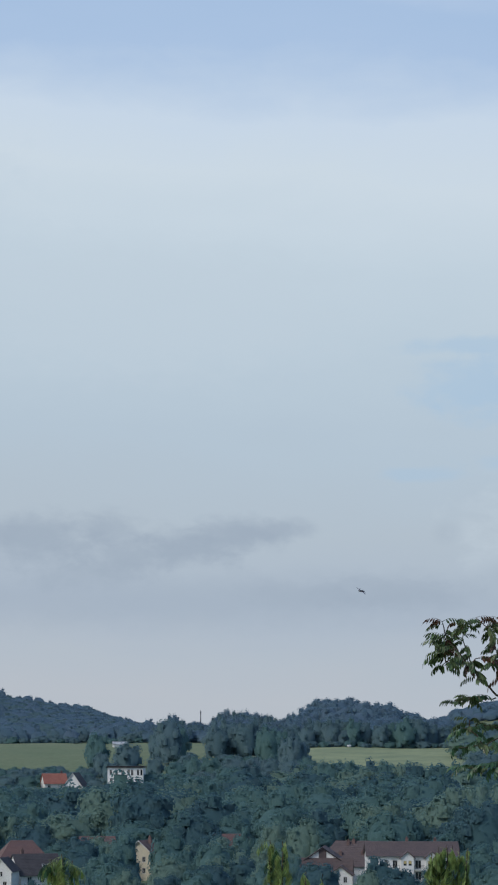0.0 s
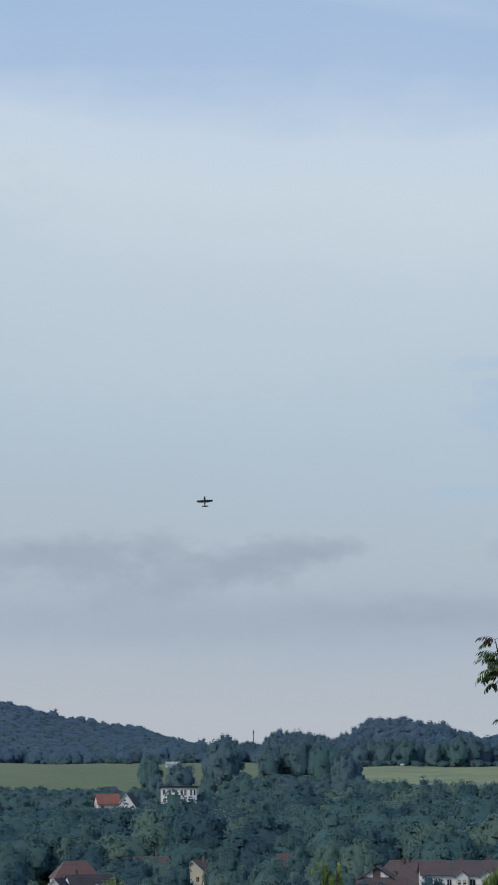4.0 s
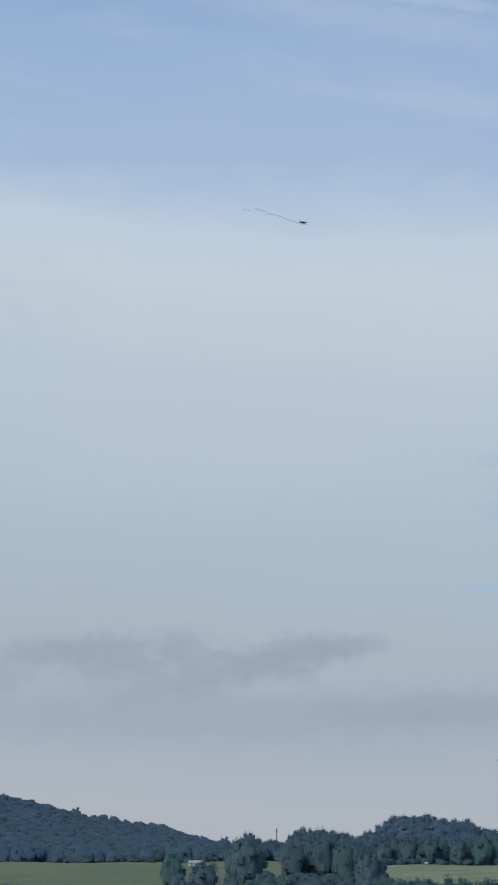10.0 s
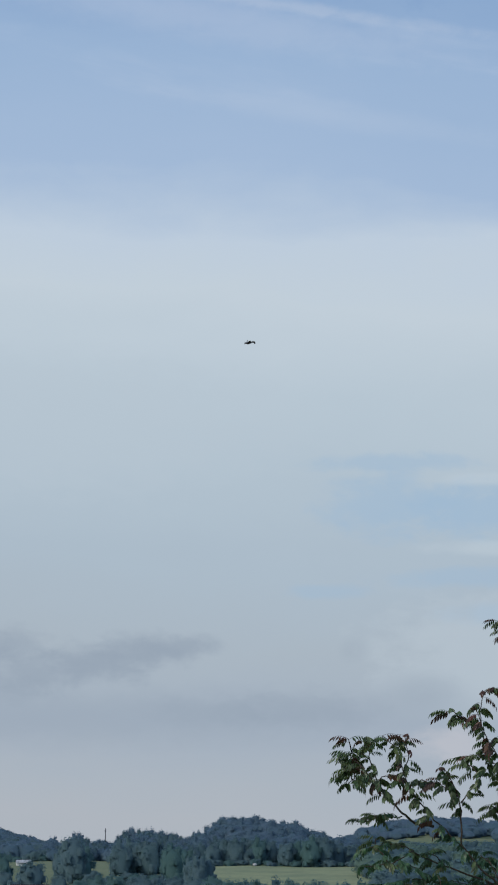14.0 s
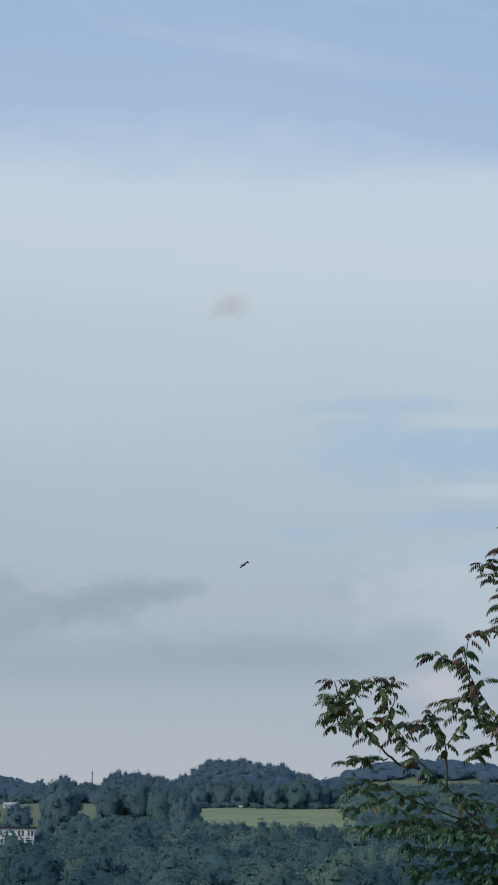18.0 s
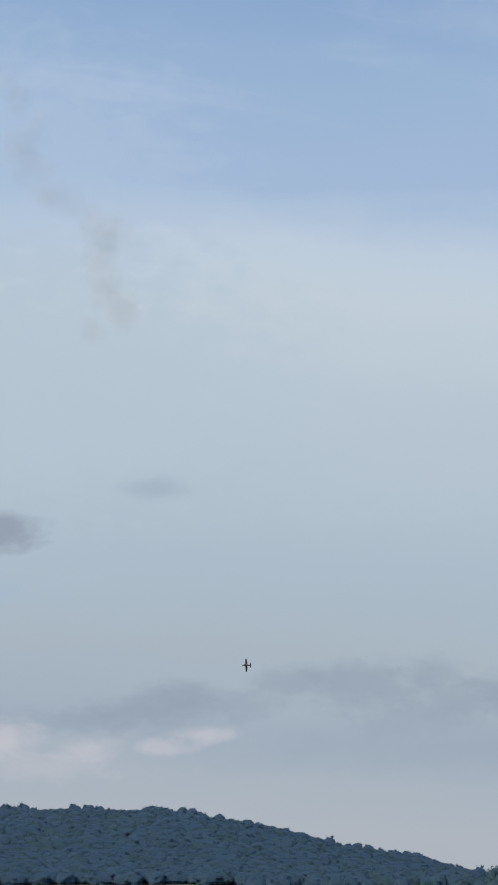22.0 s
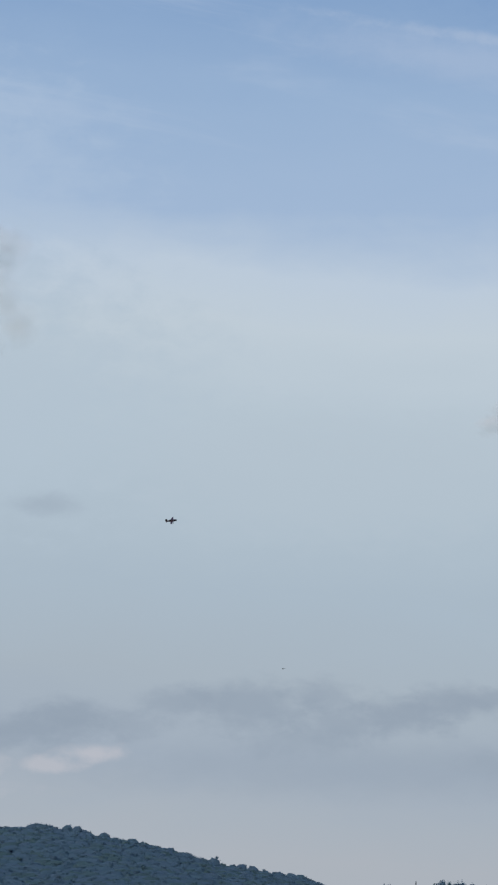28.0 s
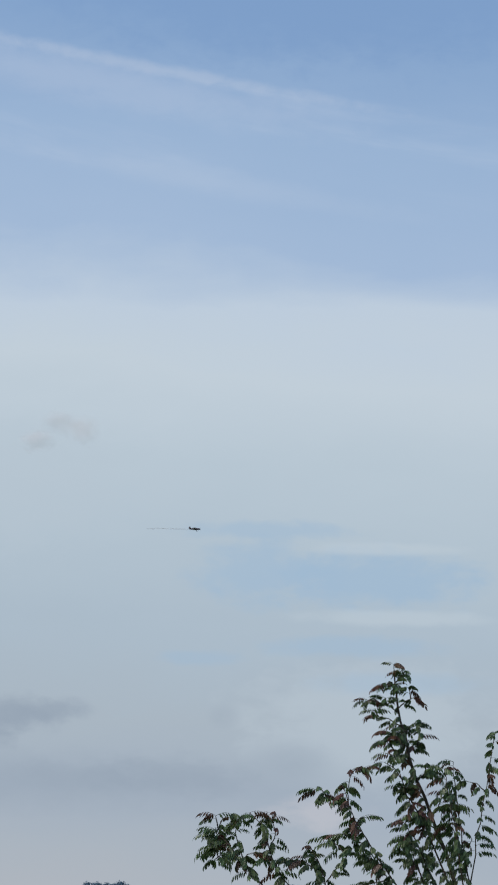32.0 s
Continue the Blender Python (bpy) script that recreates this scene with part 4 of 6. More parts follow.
    for a, d, k, w in spread(rng, -1.35, 2.6, 1640, 1745, 10, 1.0, 12):
        top = 50 + d * math.tan(radians(float(np.interp(a, tops_az, tops_el)))) * (0.45 + 0.55 * step(d, 1640, 1730))
        rows.append((a, d, (top - float(ground_z(a, d)) + 0.4) / 0.86 * min(1.05, 0.88 + 0.12 * k), w * 0.95))
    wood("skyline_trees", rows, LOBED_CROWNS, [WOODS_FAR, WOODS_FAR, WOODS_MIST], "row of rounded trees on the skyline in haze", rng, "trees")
    spires = [(a, 1700 + 25 * rng.uniform(), rng.uniform(13, 18), rng.uniform(5, 7)) for a in np.arange(1.05, 1.5, 0.1)]
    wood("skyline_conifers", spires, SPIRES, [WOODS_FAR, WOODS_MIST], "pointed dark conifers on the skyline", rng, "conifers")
    # wooded knoll, long wooded hill and the farthest ridge
    knoll = spread(rng, -4.2, -1.36, 1765, 1990, 11.5, 14.5, 18)
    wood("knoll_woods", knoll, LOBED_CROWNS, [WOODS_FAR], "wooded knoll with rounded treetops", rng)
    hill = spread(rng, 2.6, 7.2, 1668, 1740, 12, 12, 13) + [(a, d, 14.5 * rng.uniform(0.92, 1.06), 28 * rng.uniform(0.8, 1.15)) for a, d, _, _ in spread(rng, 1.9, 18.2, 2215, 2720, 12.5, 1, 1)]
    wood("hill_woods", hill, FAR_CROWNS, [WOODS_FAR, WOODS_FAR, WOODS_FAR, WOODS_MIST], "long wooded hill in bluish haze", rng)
    # single tall trees along the crest: azimuth, elevation of the top, width
    crest = spread(rng, 1.9, 12.3, 2700, 2740, 17, 18, 15)
    low = [(float(a), 1.71 + rng.uniform(-0.03, 0.04), 10.0) for a in np.arange(12.3, 15.5, 0.15)]
    for a, el, w in (*low, (15.16, 1.87, 10), (14.98, 1.87, 11), (14.79, 1.86, 8), (14.48, 1.89, 9), (14.25, 1.86, 7), (13.92, 1.84, 9), (13.77, 1.88, 7), (13.59, 1.81, 11), (13.35, 1.90, 7), (13.18, 1.87, 8), (12.97, 1.83, 6), (12.8, 1.84, 10), (12.56, 1.79, 8), (12.38, 1.75, 8)):
        crest.append((a, 2735, (50 + 2735 * math.tan(radians(el)) - float(ground_z(a, 2735)) + 0.4) / 0.86, w * 1.9))
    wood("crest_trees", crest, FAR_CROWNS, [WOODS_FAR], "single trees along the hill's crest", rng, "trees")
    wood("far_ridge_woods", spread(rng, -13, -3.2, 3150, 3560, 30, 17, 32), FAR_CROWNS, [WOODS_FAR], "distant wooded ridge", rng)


build_woods()


# ---- near trees ----
def leaf_mesh(rng, mat, pairs=6, droop=1.5, long=1.0):
    """A feathered leaf of unit length along x, with hanging leaflets."""
    verts, faces = [], []

    def spine(s):
        return Vector((s * (1 - 0.12 * s), 0, 0.3 * s - 0.62 * s * s))

    for i in range(6):
        p = spine(i / 5)
        r = 0.012 - 0.008 * i / 5
        verts += [p + Vector((0, -r, 0)), p + Vector((0, r, 0)), p + Vector((0, 0, r * 1.4))]
        if i:
            o = 3 * (i - 1)
            faces += [(o + j, o + (j + 1) % 3, o + 3 + (j + 1) % 3, o + 3 + j) for j in range(3)]
    for i in range(pairs + 1):
        s = 0.25 + 0.75 * i / pairs
        for side in ((-1, 1) if i < pairs else (0,)):
            ln = long * rng.uniform(0.3, 0.4) * (1.0 - 0.25 * abs(s - 0.55))
            d = Vector((0.35 + rng.uniform(-0.15, 0.15), side * rng.uniform(0.42, 0.72), -droop * rng.uniform(0.55, 1.15))).normalized()
            w = d.cross(Vector((0.3, 0, 1))).normalized() * 0.066
            n = w.cross(d).normalized()
            b = spine(s)
            o = len(verts)
            verts += [b, b + d * ln * 0.4 + w + n * 0.012, b + d * ln * 0.75 + w * 0.7 - Vector((0, 0, 0.01)), b + d * ln - Vector((0, 0, 0.03)), b + d * ln * 0.75 - w * 0.7 - Vector((0, 0, 0.01)), b + d * ln * 0.4 - w + n * 0.012, b + d * ln * 0.5 - n * 0.012]
            faces += [(o, o + 6, o + 1), (o + 1, o + 6, o + 2), (o + 6, o + 3, o + 2), (o + 6, o + 4, o + 3), (o + 6, o + 5, o + 4), (o, o + 5, o + 6)]
    return mesh_of("leaf", verts, faces, mat)


def leaf_pose(p, heading, lift, size, tilt):
    return Matrix.Translation(p) @ pose(0, 0, 0, 0, 0, heading) @ pose(0, 0, 0, tilt, -lift, 0) @ Matrix.Diagonal((size, size, size, 1))


def limb(points, r0, r1, rng, bends=5):
    """A wavering limb through these points, and its radii."""
    out = []
    pts = [Vector(p) for p in points]
    for a, b in zip(pts, pts[1:]):
        for i in range(bends):
            out.append(a.lerp(b, i / bends) + Vector(rng.normal(size=3) * 0.008 * min(1, (b - a).length * 2)))
    out.append(pts[-1])
    n = len(out)
    return out, [r0 + (r1 - r0) * (i / (n - 1)) ** 0.7 for i in range(n)]


def build_feathered_tree():
    """The tree close to the eye, 25 m off, with feathered leaves that redden at the tips."""
    rng = np.random.default_rng(5)
    D = 25.0
    base = on_ground(-9.8, D, 0.2)
    t = new("sumac_tree")
    t.matrix_basis = Matrix.Translation(base)

    def at(x, z, y=0.0):
        return Vector((x, D + y, EYE.z + z)) - base

    leader = [(0, 0, 0), at(4.5, -3.5), at(4.5, -1.8), at(4.4, -0.2), at(4.11, 0.81), at(3.74, 1.72), at(3.6, 2.3), at(3.58, 2.62)]
    fork = at(4.42, -0.9)
    LOW = [(rng.uniform(2.3, 3.7), rng.uniform(-1.2, -0.2), rng.uniform(-0.5, 0.5)) for _ in range(22)]
    arms = [
        [at(3.85, -0.56, -0.00), at(3.63, -0.44, -0.12), at(3.36, -0.33, -0.24), at(3.12, -0.13, -0.30), at(2.93, 0.10, -0.30), at(2.66, 0.35, -0.30), at(2.49, 0.55, -0.30), at(2.38, 0.76, -0.30), at(2.30, 1.03, -0.30), at(2.17, 1.14, -0.30)],
        [at(2.68, 0.29, -0.00), at(2.49, 0.32, -0.12), at(2.33, 0.44, -0.24), at(2.14, 0.64, -0.30), at(1.97, 0.85, -0.30), at(1.83, 0.81, -0.30)],
        [at(2.38, 0.76, -0.00), at(2.44, 0.95, -0.12), at(2.39, 1.14, -0.24)],
        [at(2.38, 0.38, 0.00), at(2.16, 0.38, 0.06), at(2.03, 0.33, 0.12)],
        [at(2.17, 0.63, -0.00), at(2.06, 0.95, -0.06), at(2.08, 1.09, -0.12)],
        [at(2.95, 0.10, 0.00), at(2.96, 0.44, 0.06), at(2.92, 0.65, 0.12), at(2.82, 0.83, 0.15)],
        [at(2.94, 0.57, 0.00), at(2.74, 0.71, 0.06), at(2.60, 0.71, 0.12)],
        [at(2.95, 0.52, -0.00), at(3.12, 0.74, -0.06), at(3.18, 0.83, -0.12)],
        [at(3.91, -0.02, -0.00), at(3.81, 0.10, -0.12), at(3.67, 0.35, -0.24), at(3.55, 0.55, -0.30), at(3.32, 0.87, -0.30), at(3.16, 1.14, -0.30), at(3.07, 1.39, -0.30)],
        [at(3.18, 1.12, -0.00), at(3.13, 1.39, -0.06), at(3.17, 1.58, -0.12)],
        [at(3.13, 1.23, 0.00), at(3.02, 1.33, 0.12), at(2.94, 1.36, 0.24)],
        [at(2.00, 0.83, -0.30), at(1.9, 0.92, -0.2), at(1.81, 0.9, -0.1)], [at(2.06, 0.93, -0.06), at(1.96, 1.0, 0.0), at(1.88, 0.98, 0.1)], [at(1.97, 0.85, -0.3), at(1.9, 0.74, -0.4), at(1.83, 0.68, -0.45)],
        [at(3.55, 0.55, 0.00), at(3.31, 0.49, 0.12), at(3.23, 0.41, 0.24)],
        [at(3.67, 0.36, 0.00), at(3.48, 0.68, 0.06), at(3.34, 0.76, 0.12)],
        [at(3.32, 0.87, 0.00), at(3.13, 0.98, 0.12), at(3.02, 0.95, 0.24)],
        [at(3.74, -0.45, 0.00), at(3.36, -0.29, 0.06), at(2.93, -0.13, 0.12), at(2.60, 0.01, 0.15), at(2.33, 0.13, 0.15), at(2.08, 0.09, 0.15)],
        [at(2.49, 0.06, -0.00), at(2.27, -0.07, -0.12), at(2.00, -0.09, -0.24)],
        [at(3.80, -0.53, -0.00), at(3.31, -0.40, -0.12), at(2.87, -0.33, -0.24), at(2.38, -0.25, -0.30), at(2.08, -0.28, -0.30)],
        [at(2.87, -0.33, 0.00), at(2.65, -0.21, 0.06), at(2.49, -0.21, 0.12)],
        [at(3.90, -0.59, 0.00), at(3.47, -0.56, 0.12), at(3.03, -0.61, 0.24), at(2.70, -0.72, 0.30)],
        [at(3.36, -0.33, 0.00), at(3.25, -0.08, 0.06), at(3.15, 0.02, 0.12)],
        [at(3.63, -0.44, 0.00), at(3.58, -0.18, 0.12), at(3.47, -0.05, 0.24)],
        [at(3.85, -0.56, 0.00), at(3.80, -0.29, 0.12), at(3.69, -0.02, 0.24)],
        [at(3.90, -0.67, -0.00), at(3.57, -0.71, -0.06), at(3.30, -0.77, -0.12)],
        [at(3.87, 1.15, -0.00), at(3.71, 1.36, -0.06), at(3.63, 1.58, -0.12)],
        [at(3.93, 0.47, -0.00), at(3.81, 0.68, -0.06), at(3.65, 0.90, -0.12)],
        [at(3.93, 0.68, -0.00), at(3.79, 0.95, -0.06), at(3.68, 1.09, -0.12)],
        [fork, at(4.4, 0.5, 0.3), at(4.3, 1.2, 0.4), at(4.24, 1.72, 0.4)],
        [at(4.4, 0.5, 0.3), at(4.5, 1.3, 0.2), at(4.62, 2.0, 0.2)],
        [at(4.45, -0.6), at(4.2, 0.7, -0.3), at(4.1, 1.2, -0.4), at(4.02, 1.6, -0.4)],
        [at(4.4, -0.2), at(4.0, 0.5, 0.5), at(3.8, 1.0, 0.6)],
        [at(4.5, -1.2), at(4.9, 0.0, 0.4), at(5.2, 1.2, 0.5)],
        [at(4.5, -1.8), at(4.2, -1.3, -0.3), at(3.6, -1.1, -0.4), at(3.1, -1.15, -0.4)],
        # the dense leafy foot
        *[[at(4.45, z - 0.3, y), at((4.45 + x) / 2, z - 0.1, y * 0.7), at(x, z, y)] for x, z, y in LOW],
    ]
    for arm in arms[:29]:
        if arm[0].x > at(3.82, 0).x:
            arm.insert(0, fork.lerp(at(4.4, arm[0].z + base.z - EYE.z - 0.7), 0.6))
    for x, z, dx, dz in ((4.0, 1.05, -0.3, 0.12), (3.95, 1.15, 0.25, 0.12), (3.87, 1.35, -0.3, 0.1), (3.82, 1.5, 0.2, 0.1), (3.76, 1.65, -0.28, 0.12), (3.72, 1.75, 0.22, 0.12), (3.69, 1.85, -0.24, 0.1), (3.67, 1.95, 0.24, 0.1), (3.66, 2.02, -0.34, 0.1), (3.64, 2.15, -0.4, 0.14), (3.63, 2.2, 0.2, 0.1), (3.61, 2.35, -0.2, 0.08), (3.6, 2.45, 0.2, 0.1)):
        arms.append([at(x, z), at(x + dx * 0.36, z + dz * 0.7, rng.uniform(-0.15, 0.15)), at(x + dx * 0.72, z + dz, rng.uniform(-0.25, 0.25))])
    v, f, spots = [], [], []

    def grow(points, r0, r1, start, gap, tip):
        path, radii = limb(points, r0, r1, rng)
        w, g = tube(path, radii, 6)
        o = len(v)
        v.extend(w)
        f.extend(tuple(i + o for i in q) for q in g)
        run, length = 0.0, sum((b - a).length for a, b in zip(path, path[1:]))
        nxt, side = start * length, 1
        for a, b in zip(path, path[1:]):
            d = (b - a)
            while run + d.length > nxt:
                p = a.lerp(b, (nxt - run) / max(1e-6, d.length))
                h = math.degrees(math.atan2(d.y, d.x)) + side * rng.uniform(35, 95)
                spots.append((p, h, rng.uniform(-15, 28), nxt / length))
                side = -side
                nxt += gap * rng.uniform(0.7, 1.3)
            run += d.length
        for i in range(tip):
            spots.append((path[-1], rng.uniform(0, 360), rng.uniform(-10, 35), 1.0))

    grow(leader, 0.05, 0.005, 0.72, 0.085, 4)
    for i, arm in enumerate(arms):
        thick = 0.016 if len(arm) > 5 else 0.011 if len(arm) > 3 else 0.007
        grow(arm, thick, 0.004, 0.55 if len(arm) > 5 else 0.4 if len(arm) > 3 else 0.2, 0.05, 2)
        for j in range(2 if len(arm) > 5 else 1 if len(arm) > 3 else 1):
            k = rng.uniform(0.45, 0.97)
            n = len(arm) - 1
            q = min(n - 1, int(k * n))
            p = arm[q].lerp(arm[q + 1], k * n - q)
            e = p + Vector((rng.uniform(-0.2, 0.12), rng.uniform(-0.25, 0.25), rng.uniform(0.0, 0.16)))
            grow([p, p.lerp(e, 0.5) + Vector((0, 0, 0.03)), e], 0.008, 0.003, 0.3, 0.08, 2)
    part("trunk", mesh_of("trunk", v, f, TWIG, True), None, t)
    green = [leaf_mesh(rng, LEAF, int(rng.integers(5, 8))) for _ in range(5)]
    fresh = [leaf_mesh(rng, LEAF_FRESH, int(rng.integers(5, 8)), 1.1) for _ in range(4)]
    red = [leaf_mesh(rng, LEAF_RED, int(rng.integers(5, 7))) for _ in range(3)]
    rest = {m.name: ([], [], m) for m in (LEAF, LEAF_FRESH, LEAF_RED)}
    order = rng.permutation(len(spots))
    for n, i in enumerate(order):
        p, h, lift, along = spots[i]
        up = p.z + base.z - EYE.z
        kind = red if along > 0.6 and up > 0.25 and rng.uniform() < (0.22 if up > 1.0 else 0.1) else fresh if up + rng.normal() * 0.25 < 0.1 else green
        me = kind[int(rng.integers(len(kind)))]
        m = leaf_pose(p, h, lift, rng.uniform(0.14, 0.215) * (0.8 if up > 2 else 1.0), rng.uniform(-30, 30))
        if n < 300:
            lf = part("leaf", me, None, t)
            lf.matrix_basis = m
        else:
            vs, fs, _ = rest[me.materials[0].name]
            o = len(vs)
            vs += [m @ q.co for q in me.vertices]
            fs += [tuple(k + o for k in q.vertices) for q in me.polygons]
    for vs, fs, m in rest.values():
        if fs:
            tagged(part("foliage", mesh_of("foliage", vs, fs, m), None, t), kind="stuff")
    tagged(t, "slender tree with feathered green and reddish leaves", "tree")


def build_sapling(az, top_el, stems, leaves, seed, label, wide=0.16):
    """A young plant close to the eye: upright stems whose feathered lime-green leaves hang down."""
    rng = np.random.default_rng(seed)
    base = on_ground(az, 25, 0.2)
    t = new("sapling")
    t.matrix_basis = Matrix.Translation(base)
    tip = sight(az, top_el, 25.05) - base
    kinds = [leaf_mesh(rng, LEAF_LIME, 7, 4.5, 1.25) for _ in range(6)] + [leaf_mesh(rng, LEAF_FRESH, 7, 4.5, 1.2)]
    for i in range(stems):
        out = (i / max(1, stems - 1) - 0.5) * 2 * wide if stems > 1 else 0.0
        top = tip + Vector((out, rng.uniform(-0.15, 0.15), -abs(out) * rng.uniform(0.2, 0.7)))
        path, radii = limb([(out * 0.3, 0, 0), tip * 0.55 + Vector((out * 0.5, 0, 0)), top + Vector((-out * 0.2, 0, -0.5)), top], 0.022, 0.004, rng)
        part("stem", mesh_of("stem", *tube(path, radii, 6), TWIG, True), None, t)
        for j in range(leaves // stems):
            k = rng.uniform() ** 1.3
            p = top + Vector((-out * 0.3 * k + rng.normal() * 0.015, rng.normal() * 0.02, -k * 0.95))
            lf = part("leaf", kinds[int(rng.integers(len(kinds)))], None, t)
            lf.matrix_basis = leaf_pose(p, rng.uniform(0, 360), rng.uniform(-75, -10), rng.uniform(0.12, 0.2), rng.uniform(-20, 20))
    tagged(t, label, "sapling")


def build_bushy_tree():
    """A leafy tree with upright shoots, 60 m off."""
    rng = np.random.default_rng(21)
    D = 60.0
    base = on_ground(16.6, D, 0.3)
    t = new("ash_tree")
    t.matrix_basis = Matrix.Translation(base)
    top = sight(16.01, 2.02, D) - base
    v, f = tube(*limb([(0, 0, 0), (0.1, 0, 3), top * 0.6, top * 0.85, top], 0.2, 0.006, rng), 8)
    shoots = [(top - Vector((0, 0, 0.15)), Vector((0, 0, 1)), 0.38)]

    def branch(p, e):
        nonlocal v, f
        w, g = tube(*limb([p, p.lerp(e, 0.6) + Vector((0, 0, -0.08)), e], 0.025, 0.005, rng, 3), 5)
        o = len(v)
        v += w
        f += [tuple(i + o for i in q) for q in g]

    def shoot(e, out, long):
        lean = Vector((out.x * 0.55, out.y * 0.55, 0.75)) + Vector(rng.normal(size=3) * 0.14)
        shoots.append((e - lean.normalized() * long, lean.normalized(), long))

    for k in range(430):
        drop = 0.12 + 3.2 * rng.uniform() ** 0.8
        a = rng.uniform(0, 2 * math.pi)
        out = Vector((math.cos(a), math.sin(a), 0))
        reach = 1.12 * drop * math.sqrt(rng.uniform(0.15, 1.0)) * rng.uniform(0.8, 1.05)
        e = top + out * min(2.2, reach) + Vector((0, 0, 0.12 - drop))
        if k % 3 == 0:
            branch(top * (1 - (drop + 0.35 * reach) / top.z), e)
        shoot(e, out, rng.uniform(0.22, 0.45))
    # the lower boughs on one side
    for a, el in ((14.56, 1.36), (14.70, 1.25), (14.84, 1.15), (14.97, 1.2), (15.09, 1.0), (14.78, 0.75), (15.28, 1.1), (14.54, 0.95), (15.2, 0.7), (14.6, 0.6), (15.0, 0.5), (14.7, 0.35)):
        e = sight(a, el, D + rng.uniform(-0.4, 0.4)) - base
        branch(top * 0.82, e)
        for j in range(9):
            d = Vector(rng.normal(size=3))
            shoot(e + Vector((d.x * 0.16, d.y * 0.16, -abs(d.z) * 0.22)), Vector((0.6 + d.x * 0.4, d.y * 0.4, 0)), rng.uniform(0.2, 0.42))
    P, Q = [], []
    for p, way, long in shoots:
        w, g = tube([tuple(p), tuple(p + way * long * 0.6), tuple(p + way * (long * 1.08))], [0.009, 0.007, 0.004], 4)
        o = len(v)
        v += w
        f += [tuple(i + o for i in q) for q in g]
        side = way.cross(Vector(rng.normal(size=3))).normalized()
        for i in range(64):
            s = rng.uniform()
            turn = Matrix.Rotation(rng.uniform(0, 2 * math.pi), 3, way) @ side
            r = 0.02 + 0.085 * (1 - s) ** 0.8
            c = np.array(p + way * (s * long - 0.05) + turn * r)
            u = np.array((turn + way * rng.uniform(0.3, 1.0)).normalized()) * 0.036
            w = np.cross(u, rng.normal(size=3))
            w = w / np.linalg.norm(w) * 0.019
            o = len(P)
            P += [c - u, c - w, c + u, c + w]
            Q.append((o, o + 1, o + 2, o + 3))
    part("trunk", mesh_of("trunk", v, f, BARK, True), None, t)
    which = (rng.uniform(size=len(Q)) < 0.6).astype(int)
    part("crown", quads_mesh("crown", np.array(P), Q, [BUSH_DARK, BUSH_GREEN], which), None, t)
    tagged(t, "dense dark green tree with spiky leafy shoots", "tree")
    # tip of a young spruce beside it
    s = new("spruce_tree")
    b = on_ground(14.0, D, 0.2)
    s.matrix_basis = Matrix.Translation(b)
    top = sight(14.0, 0.62, D) - b
    v, f = tube([(0, 0, 0), top * 0.5, top], [0.12, 0.07, 0.008], 7)
    part("trunk", mesh_of("trunk", v, f, BARK), None, s)
    P, Q = [], []
    for ring in range(26):
        z = top.z - 0.12 - ring * 0.19
        r = 0.06 + ring * 0.06
        for j in range(7):
            a = j * 2 * math.pi / 7 + ring * 0.5 + rng.uniform(-0.2, 0.2)
            d = np.array([math.cos(a), math.sin(a), 0.25])
            for i in range(7):
                c = np.array(top) * (z / top.z) + d * r * (i + 0.6) / 7 + rng.normal(size=3) * 0.015
                u = d * 0.06
                w = np.array([-d[1], d[0], 0.1]) * 0.035 * (1.3 - i / 7)
                o = len(P)
                P += [c - u, c - w, c + u, c + w]
                Q.append((o, o + 1, o + 2, o + 3))
    part("crown", quads_mesh("crown", np.array(P), Q, WOODS_DARK), None, s)
    tagged(s, "pointed top of a small dark spruce", "tree")


build_feathered_tree()
build_sapling(4.06, -2.52, 3, 90, 3, "young shoot with arching lime-green leaves", 0.1)
build_sapling(-0.62, -2.2, 2, 70, 4, "slim upright shoot with hanging green leaves", 0.06)
build_sapling(-4.4, -2.28, 6, 200, 6, "leafy shoots with bright lime-green hanging leaves", 0.17)
build_sapling(-1.45, -2.85, 2, 24, 8, "small lime-green shoot tip", 0.08)
build_bushy_tree()


